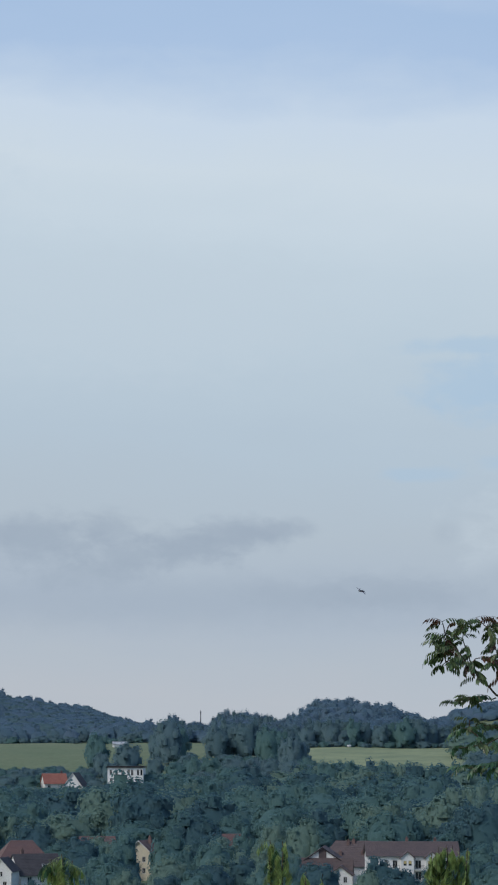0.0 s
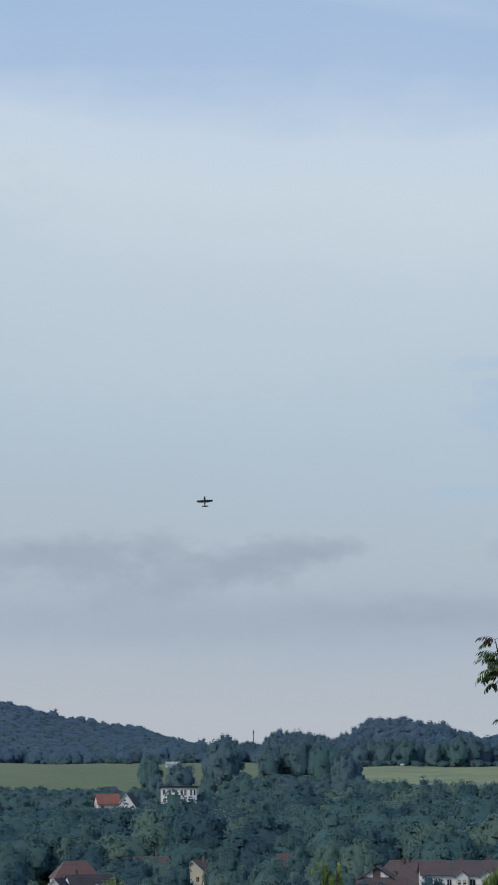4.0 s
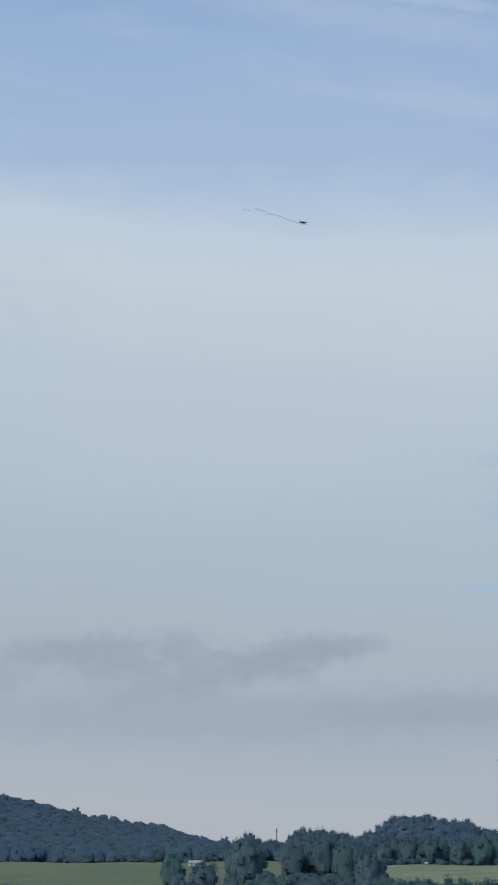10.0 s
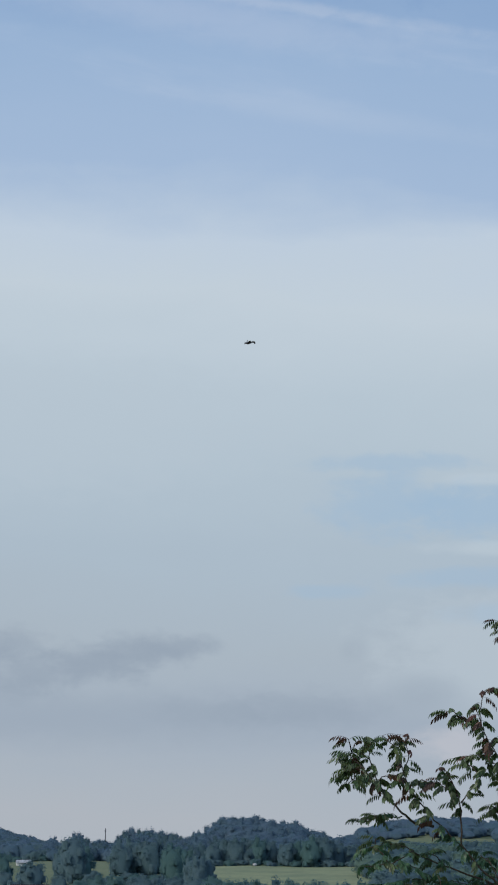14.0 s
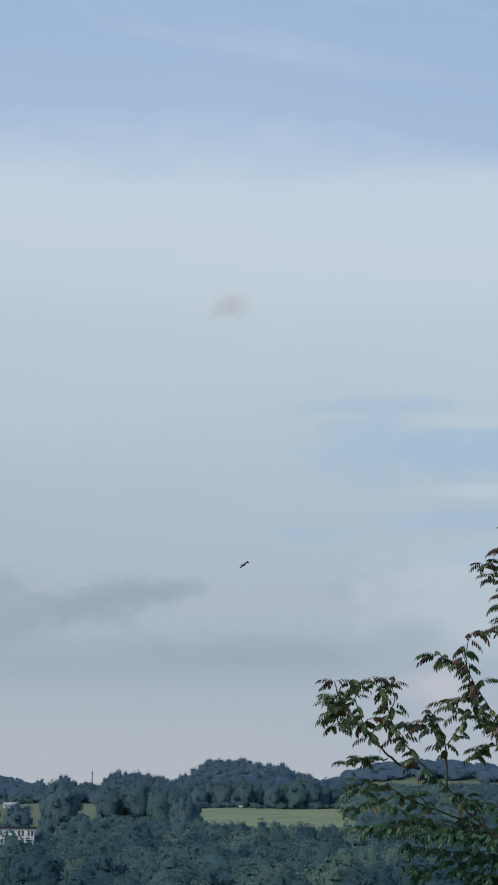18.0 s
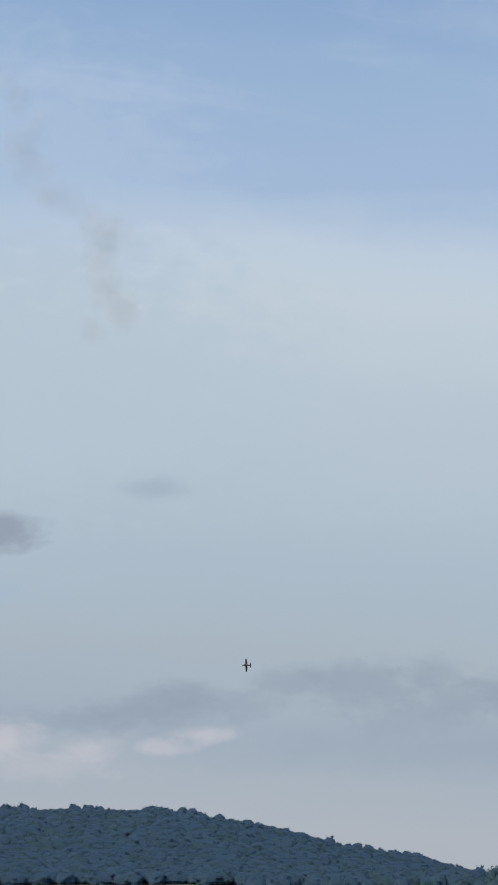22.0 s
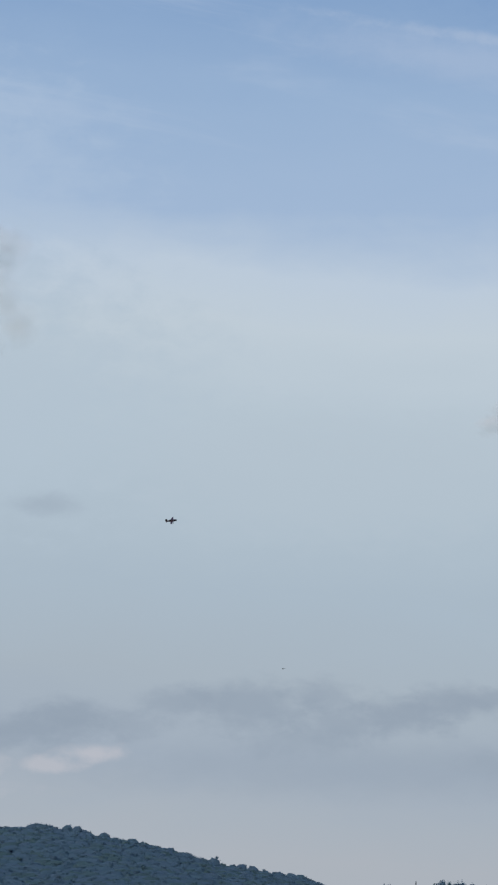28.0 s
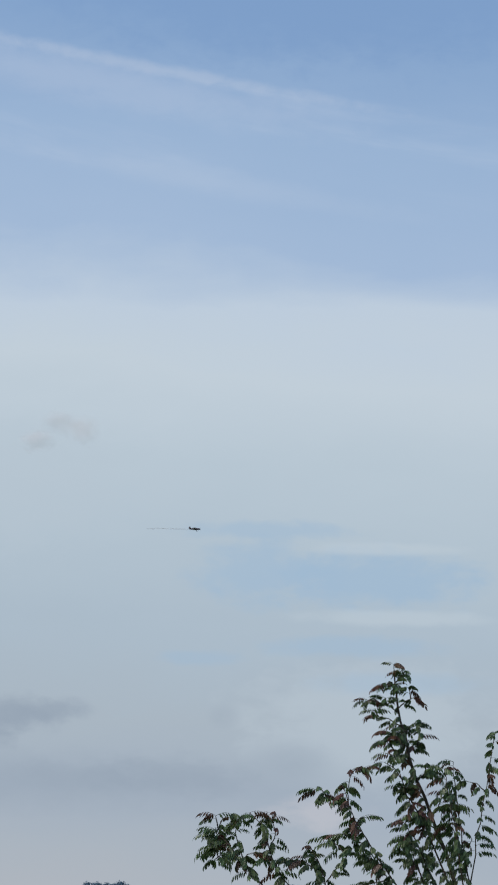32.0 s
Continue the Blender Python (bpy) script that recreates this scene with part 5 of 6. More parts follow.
# ---- aerobatic plane ----
def build_plane():
    a = new("aerobatic_plane")
    rings = []
    for y, w, h, z in ((3.05, 0.26, 0.28, 0.02), (2.9, 0.42, 0.42, 0.0), (2.2, 0.48, 0.5, 0.0), (1.2, 0.46, 0.55, 0.02), (0.0, 0.42, 0.56, 0.04), (-1.2, 0.34, 0.48, 0.06), (-2.4, 0.2, 0.32, 0.1), (-3.3, 0.08, 0.2, 0.14)):
        rings.append([Vector((w * math.copysign(abs(math.cos(q)) ** 0.8, math.cos(q)), y, z + h * math.copysign(abs(math.sin(q)) ** 0.8, math.sin(q)))) for q in [2 * math.pi * j / 16 for j in range(16)]])
    v, f = loft(rings)
    me = mesh_of("fuselage", v, f, [PAINT_RED, PAINT_DARK], True)
    me.polygons.foreach_set("material_index", [1 if me.vertices[p.vertices[0]].co.z < -0.1 else 0 for p in me.polygons])
    fu = part("fuselage", me, None, a)

    def plate(root, tip, r_chord, t_chord, thick, mat, name, parent):
        """A tapered aerofoil from root to tip (x, y of the leading edge, z)."""
        prof = [(0, 0), (0.06, 0.5), (0.3, 1), (0.6, 0.75), (1, 0.05), (0.6, -0.75), (0.3, -1), (0.06, -0.5)]
        two = []
        for (x, y, z), c in ((root, r_chord), (tip, t_chord)):
            two.append([Vector((x, y - s * c, z + t * thick * c)) for s, t in prof])
        v, f = loft(two)
        return part(name, mesh_of(name, v, f, mat), None, parent)

    for s in (-1, 1):
        w = plate((s * 0.35, 1.15, -0.05), (s * 4.0, 0.95, 0.02), 1.75, 0.95, 0.065, PAINT_RED, "wing", a)
        plate((s * 0.9, -0.42, -0.045), (s * 3.9, -0.02, 0.02), 0.36, 0.26, 0.05, PAINT_WHITE, "aileron", w)
        plate((s * 0.1, -2.45, 0.22), (s * 1.6, -2.65, 0.24), 0.95, 0.6, 0.05, PAINT_RED, "tailplane", a)
        leg = part("landing_leg", mesh_of("landing_leg", *tube([(s * 0.3, 1.2, -0.35), (s * 0.8, 1.2, -0.8), (s * 0.95, 1.2, -1.0)], [0.07, 0.05, 0.04], 6), PAINT_WHITE), None, a)
        bm = bmesh.new()
        bmesh.ops.create_cone(bm, segments=16, radius1=0.22, radius2=0.22, depth=0.13, cap_ends=True, matrix=Matrix.Translation((s * 0.97, 1.2, -1.05)) @ Matrix.Rotation(radians(90), 4, "Y"))
        part("wheel", bm, RUBBER, leg)
    two = []
    for z, y, c in ((0.15, -2.1, 1.25), (1.35, -2.75, 0.7)):
        two.append([Vector((t * 0.05 * c, y - s * c, z)) for s, t in [(0, 0), (0.3, 1), (1, 0.1), (1, -0.1), (0.3, -1)]])
    part("fin", mesh_of("fin", *loft(two), PAINT_RED), None, a)
    bm = bmesh.new()
    box(bm, (-0.03, -3.75, 0.0), (0.03, -3.4, 1.2))
    part("rudder", bm, PAINT_WHITE, a)
    rings = [[Vector((w * math.cos(q), y, 0.38 + h * math.sin(q))) for q in [math.pi * j / 8 for j in range(9)]] for y, w, h in ((1.0, 0.1, 0.1), (0.6, 0.33, 0.36), (-0.2, 0.34, 0.45), (-1.0, 0.26, 0.3), (-1.7, 0.08, 0.12))]
    part("canopy", mesh_of("canopy", *loft(rings), CANOPY, True), None, a)
    bm = bmesh.new()
    bmesh.ops.create_cone(bm, segments=16, radius1=0.26, radius2=0.03, depth=0.5, cap_ends=True, matrix=Matrix.Translation((0, 3.28, 0.02)) @ Matrix.Rotation(radians(-90), 4, "X"))
    sp = part("spinner", bm, PAINT_WHITE, a)
    for i in range(3):
        q = radians(120 * i + 20)
        bm = bmesh.new()
        box(bm, (-0.07, -0.02, 0.2), (0.07, 0.02, 1.0), Matrix.Translation((0, 3.2, 0.02)) @ Matrix.Rotation(q, 4, "Y") @ Matrix.Rotation(0.4, 4, "Z"))
        part("propeller_blade", bm, RUBBER, sp)
    tw = part("tail_wheel", mesh_of("tail_wheel", *tube([(0, -3.1, 0.0), (0, -3.3, -0.28)], [0.03, 0.06], 6), RUBBER), None, a)
    # long wings on a short body
    for piece in a.children_recursive:
        piece.data.transform(Matrix.Diagonal((1.1, 0.9, 1.0, 1.0)))
    return tagged(a, "dark red and white single-seat aerobatic plane in flight", "airplane")


def build_bird(label):
    b = new("swallow")
    rings = [[Vector((r * math.cos(q), y, r * math.sin(q) * 0.9)) for q in [2 * math.pi * j / 8 for j in range(8)]] for y, r in ((0.1, 0.004), (0.08, 0.016), (0.03, 0.024), (-0.03, 0.02), (-0.09, 0.008))]
    part("body", mesh_of("body", *loft(rings), FEATHER, True), None, b)
    for s in (-1, 1):
        v = [(s * 0.015, 0.05, 0.006), (s * 0.09, 0.055, 0.035), (s * 0.19, -0.03, 0.02), (s * 0.1, 0.01, 0.03), (s * 0.015, -0.015, 0.006)]
        vv = [Vector(p) for p in v] + [Vector(p) - Vector((0, 0, 0.006)) for p in v]
        part("wing", mesh_of("wing", vv, [(0, 1, 2, 3, 4), (9, 8, 7, 6, 5)] + [(i, i + 5, (i + 1) % 5 + 5, (i + 1) % 5) for i in range(5)], FEATHER), None, b)
        v = [(s * 0.002, -0.085, 0.0), (s * 0.014, -0.09, 0.0), (s * 0.035, -0.17, 0.0)]
        vv = [Vector(p) for p in v] + [Vector(p) - Vector((0, 0, 0.005)) for p in v]
        part("tail_feather", mesh_of("tail_feather", vv, [(0, 1, 2), (5, 4, 3)] + [(i, i + 3, (i + 1) % 3 + 3, (i + 1) % 3) for i in range(3)], FEATHER), None, b)
    return tagged(b, label, "bird")


def wisp_mesh(rng, mat, long, r, name="smoke_wisp"):
    """A wisp of smoke: one long uneven lump along y."""
    bv, bq = ball_quads(5)
    k = 1 + 0.25 * np.sin(bv[:, 1] * rng.uniform(4, 7) + rng.uniform(0, 6)) * rng.uniform(0.4, 1.0)
    v = bv * np.array([r, long / 2, r * rng.uniform(0.7, 1.0)])
    v[:, 0] = v[:, 0] * k + np.sin(v[:, 1] * 1.3 + rng.uniform(0, 6)) * r * 0.2
    v[:, 2] = v[:, 2] * k + np.sin(v[:, 1] * 1.1 + rng.uniform(0, 6)) * r * 0.2
    return quads_mesh(name, v, [q for q in bq if bv[q, 2].mean() < 0.05], mat, smooth=True)


def build_old_smoke():
    """Thin drifting smoke left over from an earlier pass, high to the left."""
    rng = np.random.default_rng(31)
    bv, bq = ball_quads(6)
    line = [(14.6, 19.2), (14.3, 18.6), (13.9, 18.0), (12.75, 17.45), (12.05, 16.75), (12.35, 15.9), (11.85, 15.05), (10.85, 14.6), (10.3, 14.2), (10.6, 13.75), (10.4, 12.9), (10.1, 12.3), (11.2, 11.9)]
    spots = [(a0 + (a1 - a0) * k / 2, e0 + (e1 - e0) * k / 2) for (a0, e0), (a1, e1) in zip(line, line[1:]) for k in range(2)]
    spots += [(14.73 + x * 0.3, 15.3 + y * 0.18) for x, y in ((0, 0), (0.9, 0.5), (-0.9, -0.4), (1.9, 0.1))]
    for a, e in spots:
        # a domed lump whose hollow side looks away
        lump = 1 + 0.15 * np.sin(bv @ rng.normal(size=3) * 4 + rng.uniform(0, 6)) + 0.08 * np.sin(bv @ rng.normal(size=3) * 8)
        ob = new("smoke_puff", quads_mesh("smoke_puff", bv * lump[:, None], [q for q in bq if bv[q, 1].mean() < 0.05], SMOKE_OLD, smooth=True))
        r = rng.uniform(12.0, 17.0)
        p = sight(a + rng.normal() * 0.06, e + rng.normal() * 0.06, 1500 + rng.normal() * 30)
        ob.matrix_basis = Matrix.Translation(p) @ pose(0, 0, 0, 0, 0, a) @ Matrix.Diagonal((r * rng.uniform(0.9, 1.4), r, r, 1))
        tagged(ob, "faint brownish smoke hanging in the sky", "smoke", "old smoke trail")


plane = build_plane()
birds = [build_bird("small dark swallow crossing the sky") for _ in range(4)]
build_old_smoke()
wisp_rng = np.random.default_rng(41)
WISPS = [wisp_mesh(wisp_rng, SMOKE, 6.2, 0.5) for _ in range(4)]
SMOKE_SOFT = smoke_material("thin_reddish_smoke", (0.88, 0.66, 0.58), 0.17, True)
puffs = []
for _ in range(3):
    bv, bq = ball_quads(6)
    lump = 1 + 0.15 * np.sin(bv @ wisp_rng.normal(size=3) * 4) + 0.08 * np.sin(bv @ wisp_rng.normal(size=3) * 8)
    size = np.array([wisp_rng.uniform(13, 17), 8.0, wisp_rng.uniform(9, 12)])
    puffs.append(tagged(new("smoke_puff", quads_mesh("smoke_puff", bv * lump[:, None], [q for q in bq if bv[q, 1].mean() < 0.05], SMOKE_SOFT, smooth=True)), "soft reddish smoke puff hanging where the plane spun", "smoke", "spin smoke"))
    puffs[-1].scale = size


# ---- what moves ----
def attitude(az, el, d, nose, wing):
    """The plane's pose: nose and right wing are given as seen from the eye (right, away, up)."""
    n = Vector(nose).normalized()
    w = Vector(wing)
    w = (w - n * w.dot(n)).normalized()
    m = Matrix((w, n, w.cross(n))).transposed().to_4x4()
    return Matrix.Translation(sight(az, el, d)) @ pose(0, 0, 0, 0, 0, az) @ m


def between(rows, t):
    """The pose at t, on straight lines between rows."""
    for (t0, a), (t1, b) in zip(rows, rows[1:]):
        if t <= t1:
            k = (t - t0) / (t1 - t0)
            return Matrix.LocRotScale(a.translation.lerp(b.translation, k), a.to_quaternion().slerp(b.to_quaternion(), k), None)
    return rows[-1][1]


def motions():
    rows = [(t, attitude(az, el, d, n, w)) for t, az, el, d, n, w in [
        (0.0, -2.50, 3.23, 1700, (-0.60, -0.80, 0.00), (0.90, 0.00, -0.44)),
        (0.3, -2.26, 3.28, 1679, (-0.60, -0.80, 0.00), (0.74, 0.00, -0.67)),
        (0.5, -1.89, 3.33, 1665, (-0.60, -0.80, 0.00), (0.17, 0.00, -0.98)),
        (0.7, -1.60, 3.44, 1651, (-0.60, -0.80, 0.00), (-0.77, 0.00, -0.64)),
        (0.8, -1.46, 3.45, 1644, (-0.60, -0.80, 0.00), (-0.91, 0.00, -0.42)),
        (1.0, -1.32, 3.48, 1630, (-0.58, -0.80, 0.00), (-0.99, 0.00, -0.12)),
        (1.5, -0.76, 3.49, 1595, (-0.50, -0.85, 0.02), (-1.00, 0.00, 0.00)),
        (2.0, -0.19, 3.46, 1560, (-0.45, -0.87, 0.12), (-1.00, 0.40, 0.00)),
        (2.5, 0.38, 3.56, 1525, (-0.30, -0.85, 0.42), (-1.00, 0.20, 0.00)),
        (3.0, 1.00, 3.98, 1490, (-0.20, -0.70, 0.68), (-1.00, 0.10, -0.03)),
        (3.5, 1.57, 4.68, 1455, (-0.10, -0.48, 0.86), (-1.00, 0.00, -0.03)),
        (4.0, 2.12, 5.63, 1420, (-0.05, -0.35, 0.93), (-1.00, 0.00, -0.03)),
        (4.5, 2.60, 6.82, 1420, (0.00, -0.30, 0.95), (-1.00, 0.00, -0.03)),
        (5.0, 2.87, 8.10, 1420, (0.03, -0.29, 0.95), (-1.00, 0.00, -0.05)),
        (5.3, 2.98, 8.91, 1420, (0.05, -0.28, 0.95), (-1.00, 0.00, -0.06)),
        (5.5, 3.03, 9.44, 1420, (0.06, -0.27, 0.95), (-1.00, 0.00, -0.07)),
        (5.8, 3.09, 10.22, 1420, (0.08, -0.26, 0.95), (-1.00, 0.00, -0.08)),
        (6.0, 3.11, 10.72, 1420, (0.09, -0.26, 0.95), (-1.00, 0.00, -0.08)),
        (6.2, 3.12, 11.20, 1420, (0.10, -0.25, 0.95), (-1.00, 0.00, -0.09)),
        (6.5, 3.10, 11.89, 1420, (0.12, -0.25, 0.95), (-1.00, 0.00, -0.10)),
        (7.0, 2.90, 12.80, 1432, (0.43, -0.72, 0.55), (-0.84, -0.53, -0.04)),
        (7.5, 2.57, 13.49, 1444, (0.70, -0.42, 0.45), (-0.60, -0.78, -0.10)),
        (8.0, 2.20, 13.88, 1456, (0.90, -0.30, 0.25), (-0.30, -0.95, 0.00)),
        (8.5, 1.81, 14.08, 1468, (0.98, -0.10, 0.06), (-0.10, -1.00, 0.10)),
        (9.0, 1.31, 14.13, 1480, (0.80, 0.60, 0.10), (0.60, -0.76, -0.23)),
        (9.5, 0.85, 14.05, 1481, (0.76, 0.62, 0.12), (0.64, -0.74, -0.21)),
        (10.0, 0.38, 13.93, 1483, (0.55, 0.80, 0.20), (0.83, -0.54, -0.05)),
        (10.3, 0.21, 13.91, 1484, (0.85, 0.15, 0.53), (-0.11, -0.98, 0.17)),
        (10.5, 0.07, 13.89, 1485, (0.71, 0.15, 0.71), (-0.39, -0.84, 0.39)),
        (10.7, -0.02, 13.82, 1486, (0.37, 0.15, 0.93), (-0.56, -0.80, 0.22)),
        (11.0, -0.16, 13.69, 1487, (-0.57, 0.15, 0.82), (-0.08, -0.99, -0.06)),
        (11.2, -0.25, 13.46, 1488, (-0.91, 0.15, 0.42), (-0.04, -0.99, -0.09)),
        (11.5, -0.51, 13.25, 1489, (-0.94, 0.15, -0.34), (0.04, -0.99, -0.11)),
        (11.7, -0.72, 13.07, 1489, (-0.57, 0.15, -0.82), (0.41, -0.87, -0.29)),
        (12.0, -0.93, 12.93, 1490, (0.42, 0.15, -0.91), (0.27, -0.95, 0.13)),
        (12.2, -1.18, 12.81, 1491, (0.97, 0.15, -0.26), (0.03, -0.99, 0.10)),
        (12.5, -1.24, 12.67, 1492, (0.87, 0.15, 0.50), (-0.30, -0.80, 0.52)),
        (12.8, -1.29, 12.46, 1493, (-0.09, 0.15, 1.00), (-0.10, -0.99, -0.01)),
        (13.0, -1.36, 12.24, 1494, (-0.82, 0.15, 0.57), (-0.07, -0.99, -0.10)),
        (13.2, -1.38, 11.98, 1495, (-1.00, 0.15, -0.09), (0.04, -0.87, -0.50)),
        (13.5, -1.72, 11.70, 1496, (-0.71, 0.15, -0.71), (0.53, -0.66, -0.53)),
        (13.7, -1.77, 11.50, 1497, (-0.85, 0.10, -0.50), (0.20, -0.85, -0.50)),
        (14.0, -2.06, 11.31, 1498, (-0.95, -0.10, -0.20), (-0.10, -1.00, 0.00)),
        (14.3, -2.18, 11.02, 1499, (-0.30, -0.30, -0.90), (-0.60, -0.80, 0.10)),
        (14.5, -2.26, 10.83, 1500, (0.00, -0.30, -0.95), (-1.00, 0.00, 0.00)),
        (16.5, -2.93, 7.82, 1500, (0.11, 0.65, -0.75), (-0.85, -0.34, -0.41)),
        (16.8, -2.94, 7.26, 1500, (-0.00, 0.70, -0.71), (-0.78, -0.44, -0.43)),
        (17.0, -2.98, 6.79, 1500, (-0.09, 0.75, -0.66), (-0.74, -0.49, -0.46)),
        (17.3, -2.82, 6.27, 1509, (-0.35, 0.50, -0.79), (-0.45, -0.83, -0.33)),
        (17.5, -2.75, 5.91, 1515, (-0.52, 0.30, -0.80), (-0.24, -0.95, -0.20)),
        (18.0, -2.26, 5.14, 1530, (-0.74, 0.25, -0.62), (-0.21, -0.97, -0.14)),
        (18.5, -1.51, 4.59, 1545, (-0.83, 0.40, -0.39), (-0.29, -0.90, -0.32)),
        (19.0, -0.49, 4.28, 1560, (-0.81, 0.58, -0.11), (-0.46, -0.73, -0.51)),
        (19.5, 0.67, 4.17, 1590, (-0.81, 0.58, -0.10), (-0.43, -0.70, -0.57)),
        (20.0, 1.93, 4.18, 1620, (-0.82, 0.57, -0.07), (-0.39, -0.64, -0.67)),
        (20.5, 3.22, 4.29, 1650, (-0.85, 0.52, -0.04), (-0.29, -0.54, -0.79)),
        (21.0, 4.57, 4.40, 1680, (-0.92, 0.40, 0.00), (-0.13, -0.30, -0.94)),
        (21.5, 5.91, 4.57, 1710, (-0.94, 0.35, 0.03), (-0.03, -0.00, -1.00)),
        (22.0, 7.27, 4.79, 1740, (-0.94, 0.35, 0.03), (0.03, 0.18, -0.98)),
        (22.5, 8.56, 5.05, 1750, (-0.91, 0.40, 0.06), (-0.00, 0.16, -0.99)),
        (23.0, 9.74, 5.34, 1760, (-0.80, 0.60, 0.00), (0.06, 0.00, -1.00)),
        (23.5, 10.66, 5.64, 1770, (-0.45, 0.88, 0.10), (0.15, 0.10, -0.98)),
        (24.0, 11.29, 5.91, 1780, (0.00, 0.98, 0.20), (0.20, 0.20, -0.95)),
        (24.3, 11.46, 6.10, 1732, (0.25, 0.95, 0.15), (0.22, 0.10, -0.96)),
        (24.5, 11.53, 6.21, 1700, (0.40, 0.90, 0.10), (0.22, 0.00, -0.97)),
        (25.0, 11.36, 6.52, 1620, (0.71, 0.70, 0.04), (0.30, -0.26, -0.92)),
        (25.3, 11.07, 6.69, 1572, (0.80, 0.60, 0.06), (0.35, -0.38, -0.86)),
        (25.5, 10.85, 6.77, 1540, (0.83, 0.55, 0.07), (0.42, -0.54, -0.73)),
        (25.8, 10.37, 6.91, 1528, (0.91, 0.40, 0.13), (0.42, -0.88, -0.22)),
        (26.0, 10.08, 7.06, 1520, (0.98, 0.08, 0.17), (0.08, -1.00, 0.00)),
        (26.3, 9.66, 7.24, 1508, (0.98, 0.08, 0.21), (0.08, -1.00, 0.00)),
        (26.5, 9.31, 7.37, 1500, (0.93, 0.30, 0.23), (0.34, -0.92, -0.18)),
        (28.5, 5.36, 8.61, 1420, (0.95, -0.30, 0.08), (-0.20, -0.80, -0.56)),
        (28.8, 4.59, 8.67, 1418, (0.94, -0.30, 0.17), (-0.24, -0.92, -0.31)),
        (29.0, 4.15, 8.71, 1417, (0.97, -0.10, 0.24), (-0.10, -0.99, -0.02)),
        (29.3, 3.40, 8.78, 1415, (0.97, -0.08, 0.22), (-0.08, -1.00, -0.01)),
        (29.5, 2.94, 8.82, 1414, (0.98, 0.10, 0.17), (0.10, -0.99, -0.02)),
        (29.8, 2.25, 8.86, 1412, (0.85, 0.50, 0.15), (0.50, -0.70, -0.52)),
        (30.0, 1.65, 8.90, 1411, (0.79, 0.60, 0.10), (0.41, -0.41, -0.81)),
        (30.2, 1.07, 9.03, 1410, (0.86, 0.50, 0.06), (0.31, -0.43, -0.85)),
        (30.5, 0.17, 9.03, 1408, (0.94, 0.35, 0.00), (0.14, -0.39, -0.91)),
        (30.8, -0.54, 8.97, 1406, (0.98, 0.20, -0.03), (0.03, -0.32, -0.95)),
        (31.0, -0.96, 8.91, 1405, (0.98, -0.20, -0.05), (-0.13, -0.39, -0.91)),
        (31.2, -1.48, 8.83, 1404, (0.95, -0.30, -0.05), (-0.27, -0.70, -0.66)),
        (31.4, -2.02, 8.78, 1403, (0.93, -0.35, -0.07), (-0.32, -0.76, -0.56)),
        (31.6, -2.54, 8.74, 1402, (0.93, -0.35, -0.03), (-0.36, -0.86, -0.36)),
        (31.8, -3.07, 8.70, 1401, (0.98, -0.15, -0.01), (-0.15, -0.99, -0.02)),
        (32.0, -3.66, 8.64, 1400, (0.99, -0.08, 0.0), (-0.08, -1.00, -0.01))
    ]]
    walk(plane, rows)
    # smoke: a wisp rides in the fuselage, is let go, thins out behind the plane, and serves again
    rng = np.random.default_rng(51)
    lifts, tick = [float(t) for t in np.arange(5.6, 12.3, 1 / 15)] + [float(t) for t in np.arange(31.7, 31.99, 1 / 25)], 1 / 30
    pool = 20
    for n in range(pool):
        ob = new("smoke_wisp", WISPS[n % 4])
        tagged(ob, "thin grey smoke wisp behind the plane", "smoke", "smoke trail")
        inside = pose(0, 0.2, 0.03)
        path, free = [], -1.0
        for te in lifts[n::pool]:
            path += [(t, m @ inside) for t, m in rows if free < t < te - tick * 1.5]
            path.append((te - tick, between(rows, te - tick) @ inside))
            way = between(rows, te + 0.06).translation - between(rows, te - 0.06).translation
            here = Matrix.Translation((between(rows, te) @ pose(0, -3.4, 0)).translation) @ way.to_track_quat("Y", "Z").to_matrix().to_4x4()
            q, p, go = here.to_quaternion(), here.translation.copy(), Vector(rng.normal(size=3)) * 0.5
            path.append((te, here))
            for dt, k in ((0.35, 0.25), (0.7, 0.7), (1.2, 1.3)):
                if te + dt < 32.0:
                    path.append((te + dt, Matrix.LocRotScale(p + go * k + Vector((-0.8 * dt, 0, 2.2 * dt)), q, None)))
            if te > 31:
                path.append((32.0, Matrix.LocRotScale(p + Vector((0, 0, -7 * (32 - te))), q, None)))
            free = te + 1.2 + tick
            if free < 31.9:
                path.append((free, between(rows, free) @ inside))
        path += [(t, m @ inside) for t, m in rows if free < t]
        if path[-1][0] < 31.99:
            path.append((32.0, path[-1][1]))
        walk(ob, path)
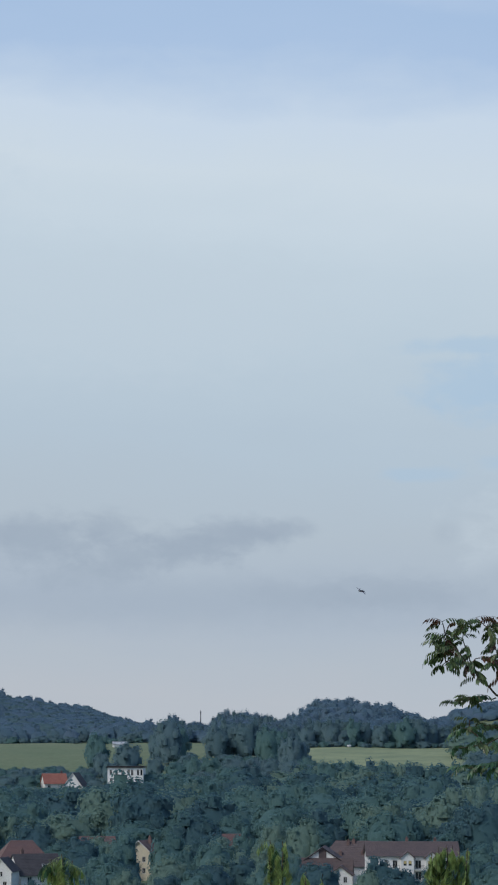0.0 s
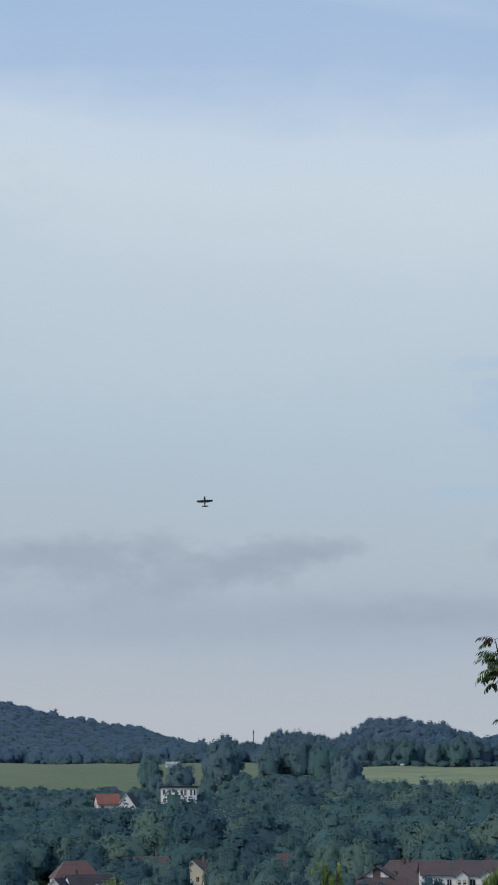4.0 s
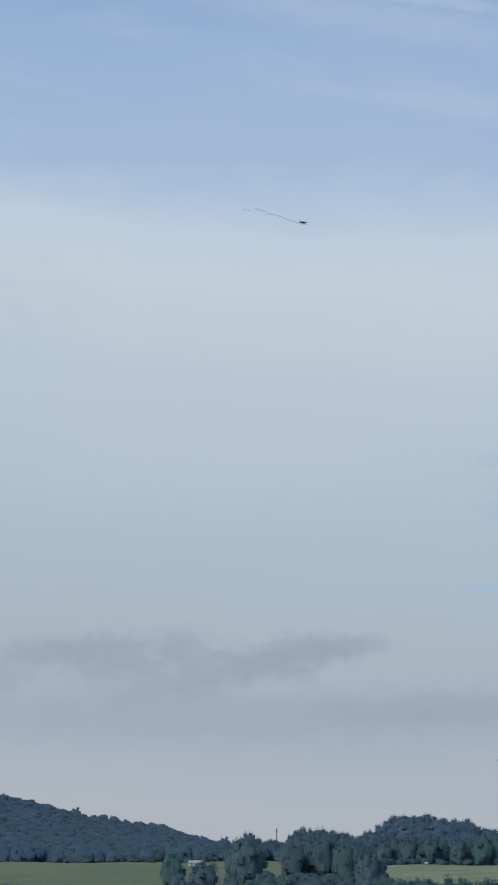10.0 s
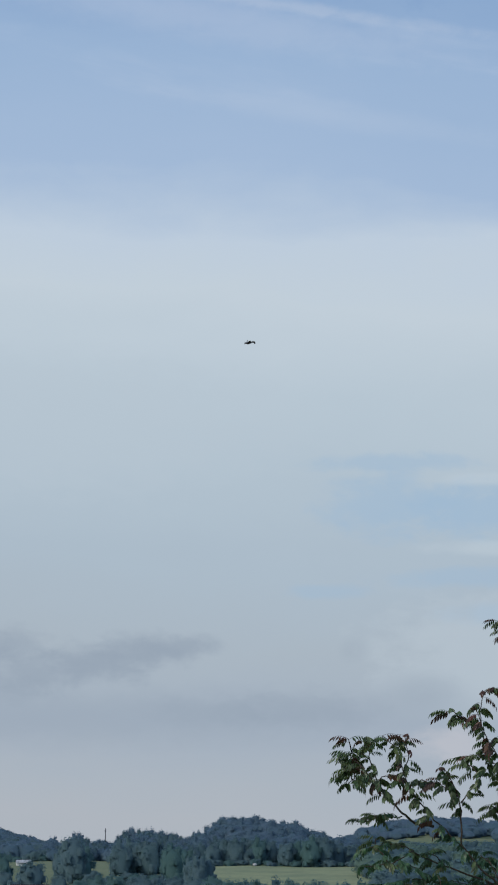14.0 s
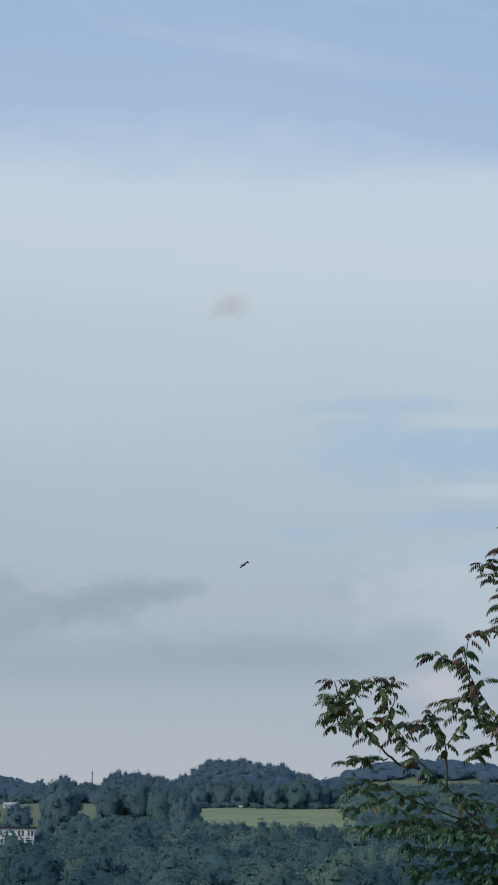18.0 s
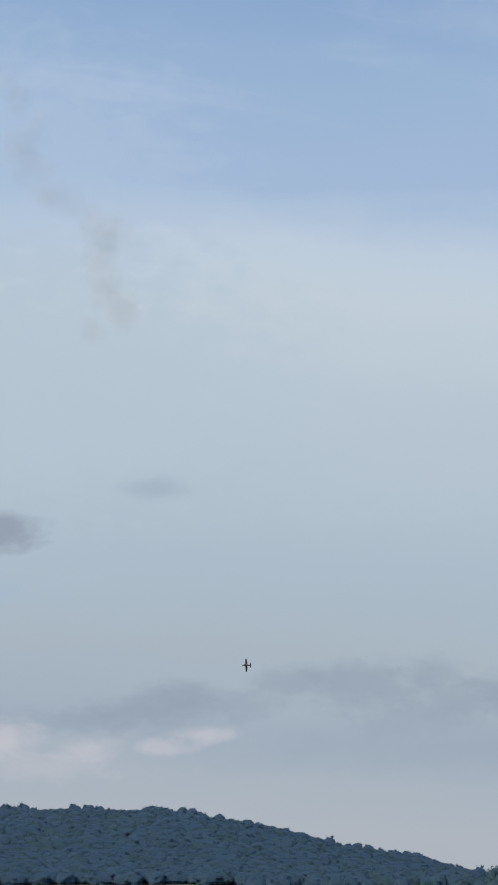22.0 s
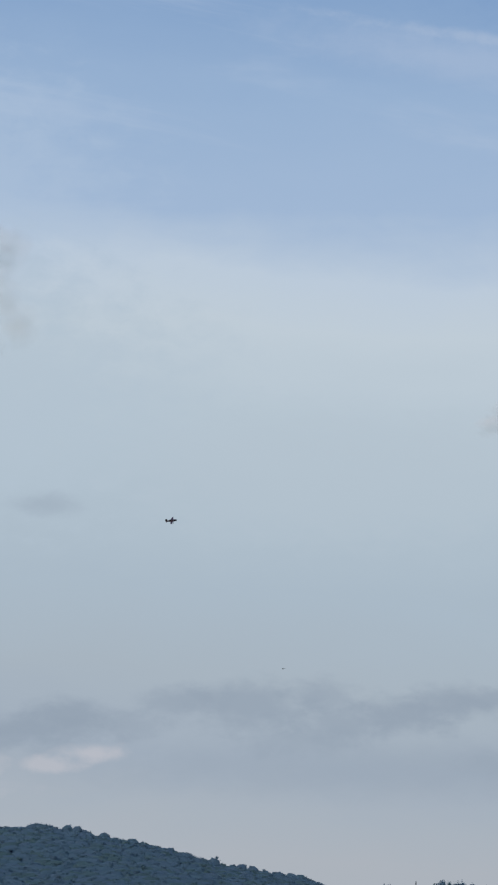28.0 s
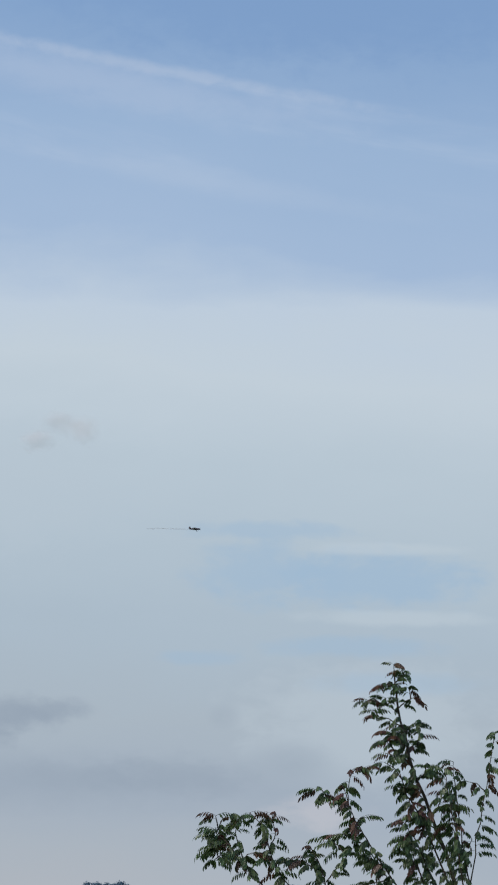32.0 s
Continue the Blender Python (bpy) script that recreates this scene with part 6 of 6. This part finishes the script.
    # the spin's smoke swells up behind the plane and drifts slowly off
    for n, ob in enumerate(puffs):
        a, e = ((0.0, 0.1), (0.2, -0.06), (-0.2, 0.04))[n]
        size = ob.scale.copy()
        spots = [(0.0, -1.7, 11.9, 24000), (13.3, -1.75, 11.9, 22000), (14.2, -2.1, 11.6, 6000), (15.2, -2.2 + a * 0.6, 11.1 + e, 2400), (16.6, -2.2 + a, 10.75 + e, 1700), (19.0, -1.85 + a, 10.8 + e, 1500), (30.0, -0.78 + a * 2.2, 10.62 + e * 2.2, 1480), (32.0, -0.6 + a * 2.6, 10.6 + e * 2.6, 1480)]
        walk(ob, [(t, Matrix.Translation(sight(x, y, d)) @ pose(0, 0, 0, 0, 0, x)) for t, x, y, d in spots])
        ob.scale = size
    # swallows
    def flight(bird, spots):
        pts = [(t, sight(a, e, d)) for t, a, e, d in spots]
        out = []
        for i, (t, p) in enumerate(pts):
            d = pts[min(i + 1, len(pts) - 1)][1] - pts[max(i - 1, 0)][1]
            out.append((t, Matrix.Translation(p) @ d.to_track_quat("Y", "Z").to_matrix().to_4x4()))
        walk(bird, out)
    flight(birds[0], [(0, 8.0, 1.2, 170), (1.5, 1.6, 3.9, 170), (2.0, -0.37, 5.21, 170), (2.5, -2.31, 6.6, 170), (3.2, -5.2, 8.6, 170), (4.5, -12, 12, 175), (32, -70, 40, 400)])
    flight(birds[1], [(0, -50, 35, 150), (5.9, -8, 22, 62), (6.5, -0.33, 14.44, 60), (7.0, 5.01, 8.11, 60), (7.5, 11, 4.5, 60), (9, 26, 4, 66), (32, 75, 20, 300)])
    flight(birds[2], [(0, 75, 15, 300), (24.4, 20, 7.0, 85), (24.8, 12.4, 5.6, 82), (25.0, 9.08, 5.15, 80), (25.2, 5.6, 4.9, 80), (25.6, -2, 5.4, 85), (26.5, -18, 8, 125), (32, -60, 20, 300)])
    flight(birds[3], [(0, -60, 12, 300), (26.5, -3.5, 6.2, 170), (28.0, 4.0, 5.2, 170), (28.5, 5.66, 4.96, 170), (29.0, 7.24, 4.73, 170), (30, 10.5, 4.5, 170), (32, 18, 5, 180)])


motions()
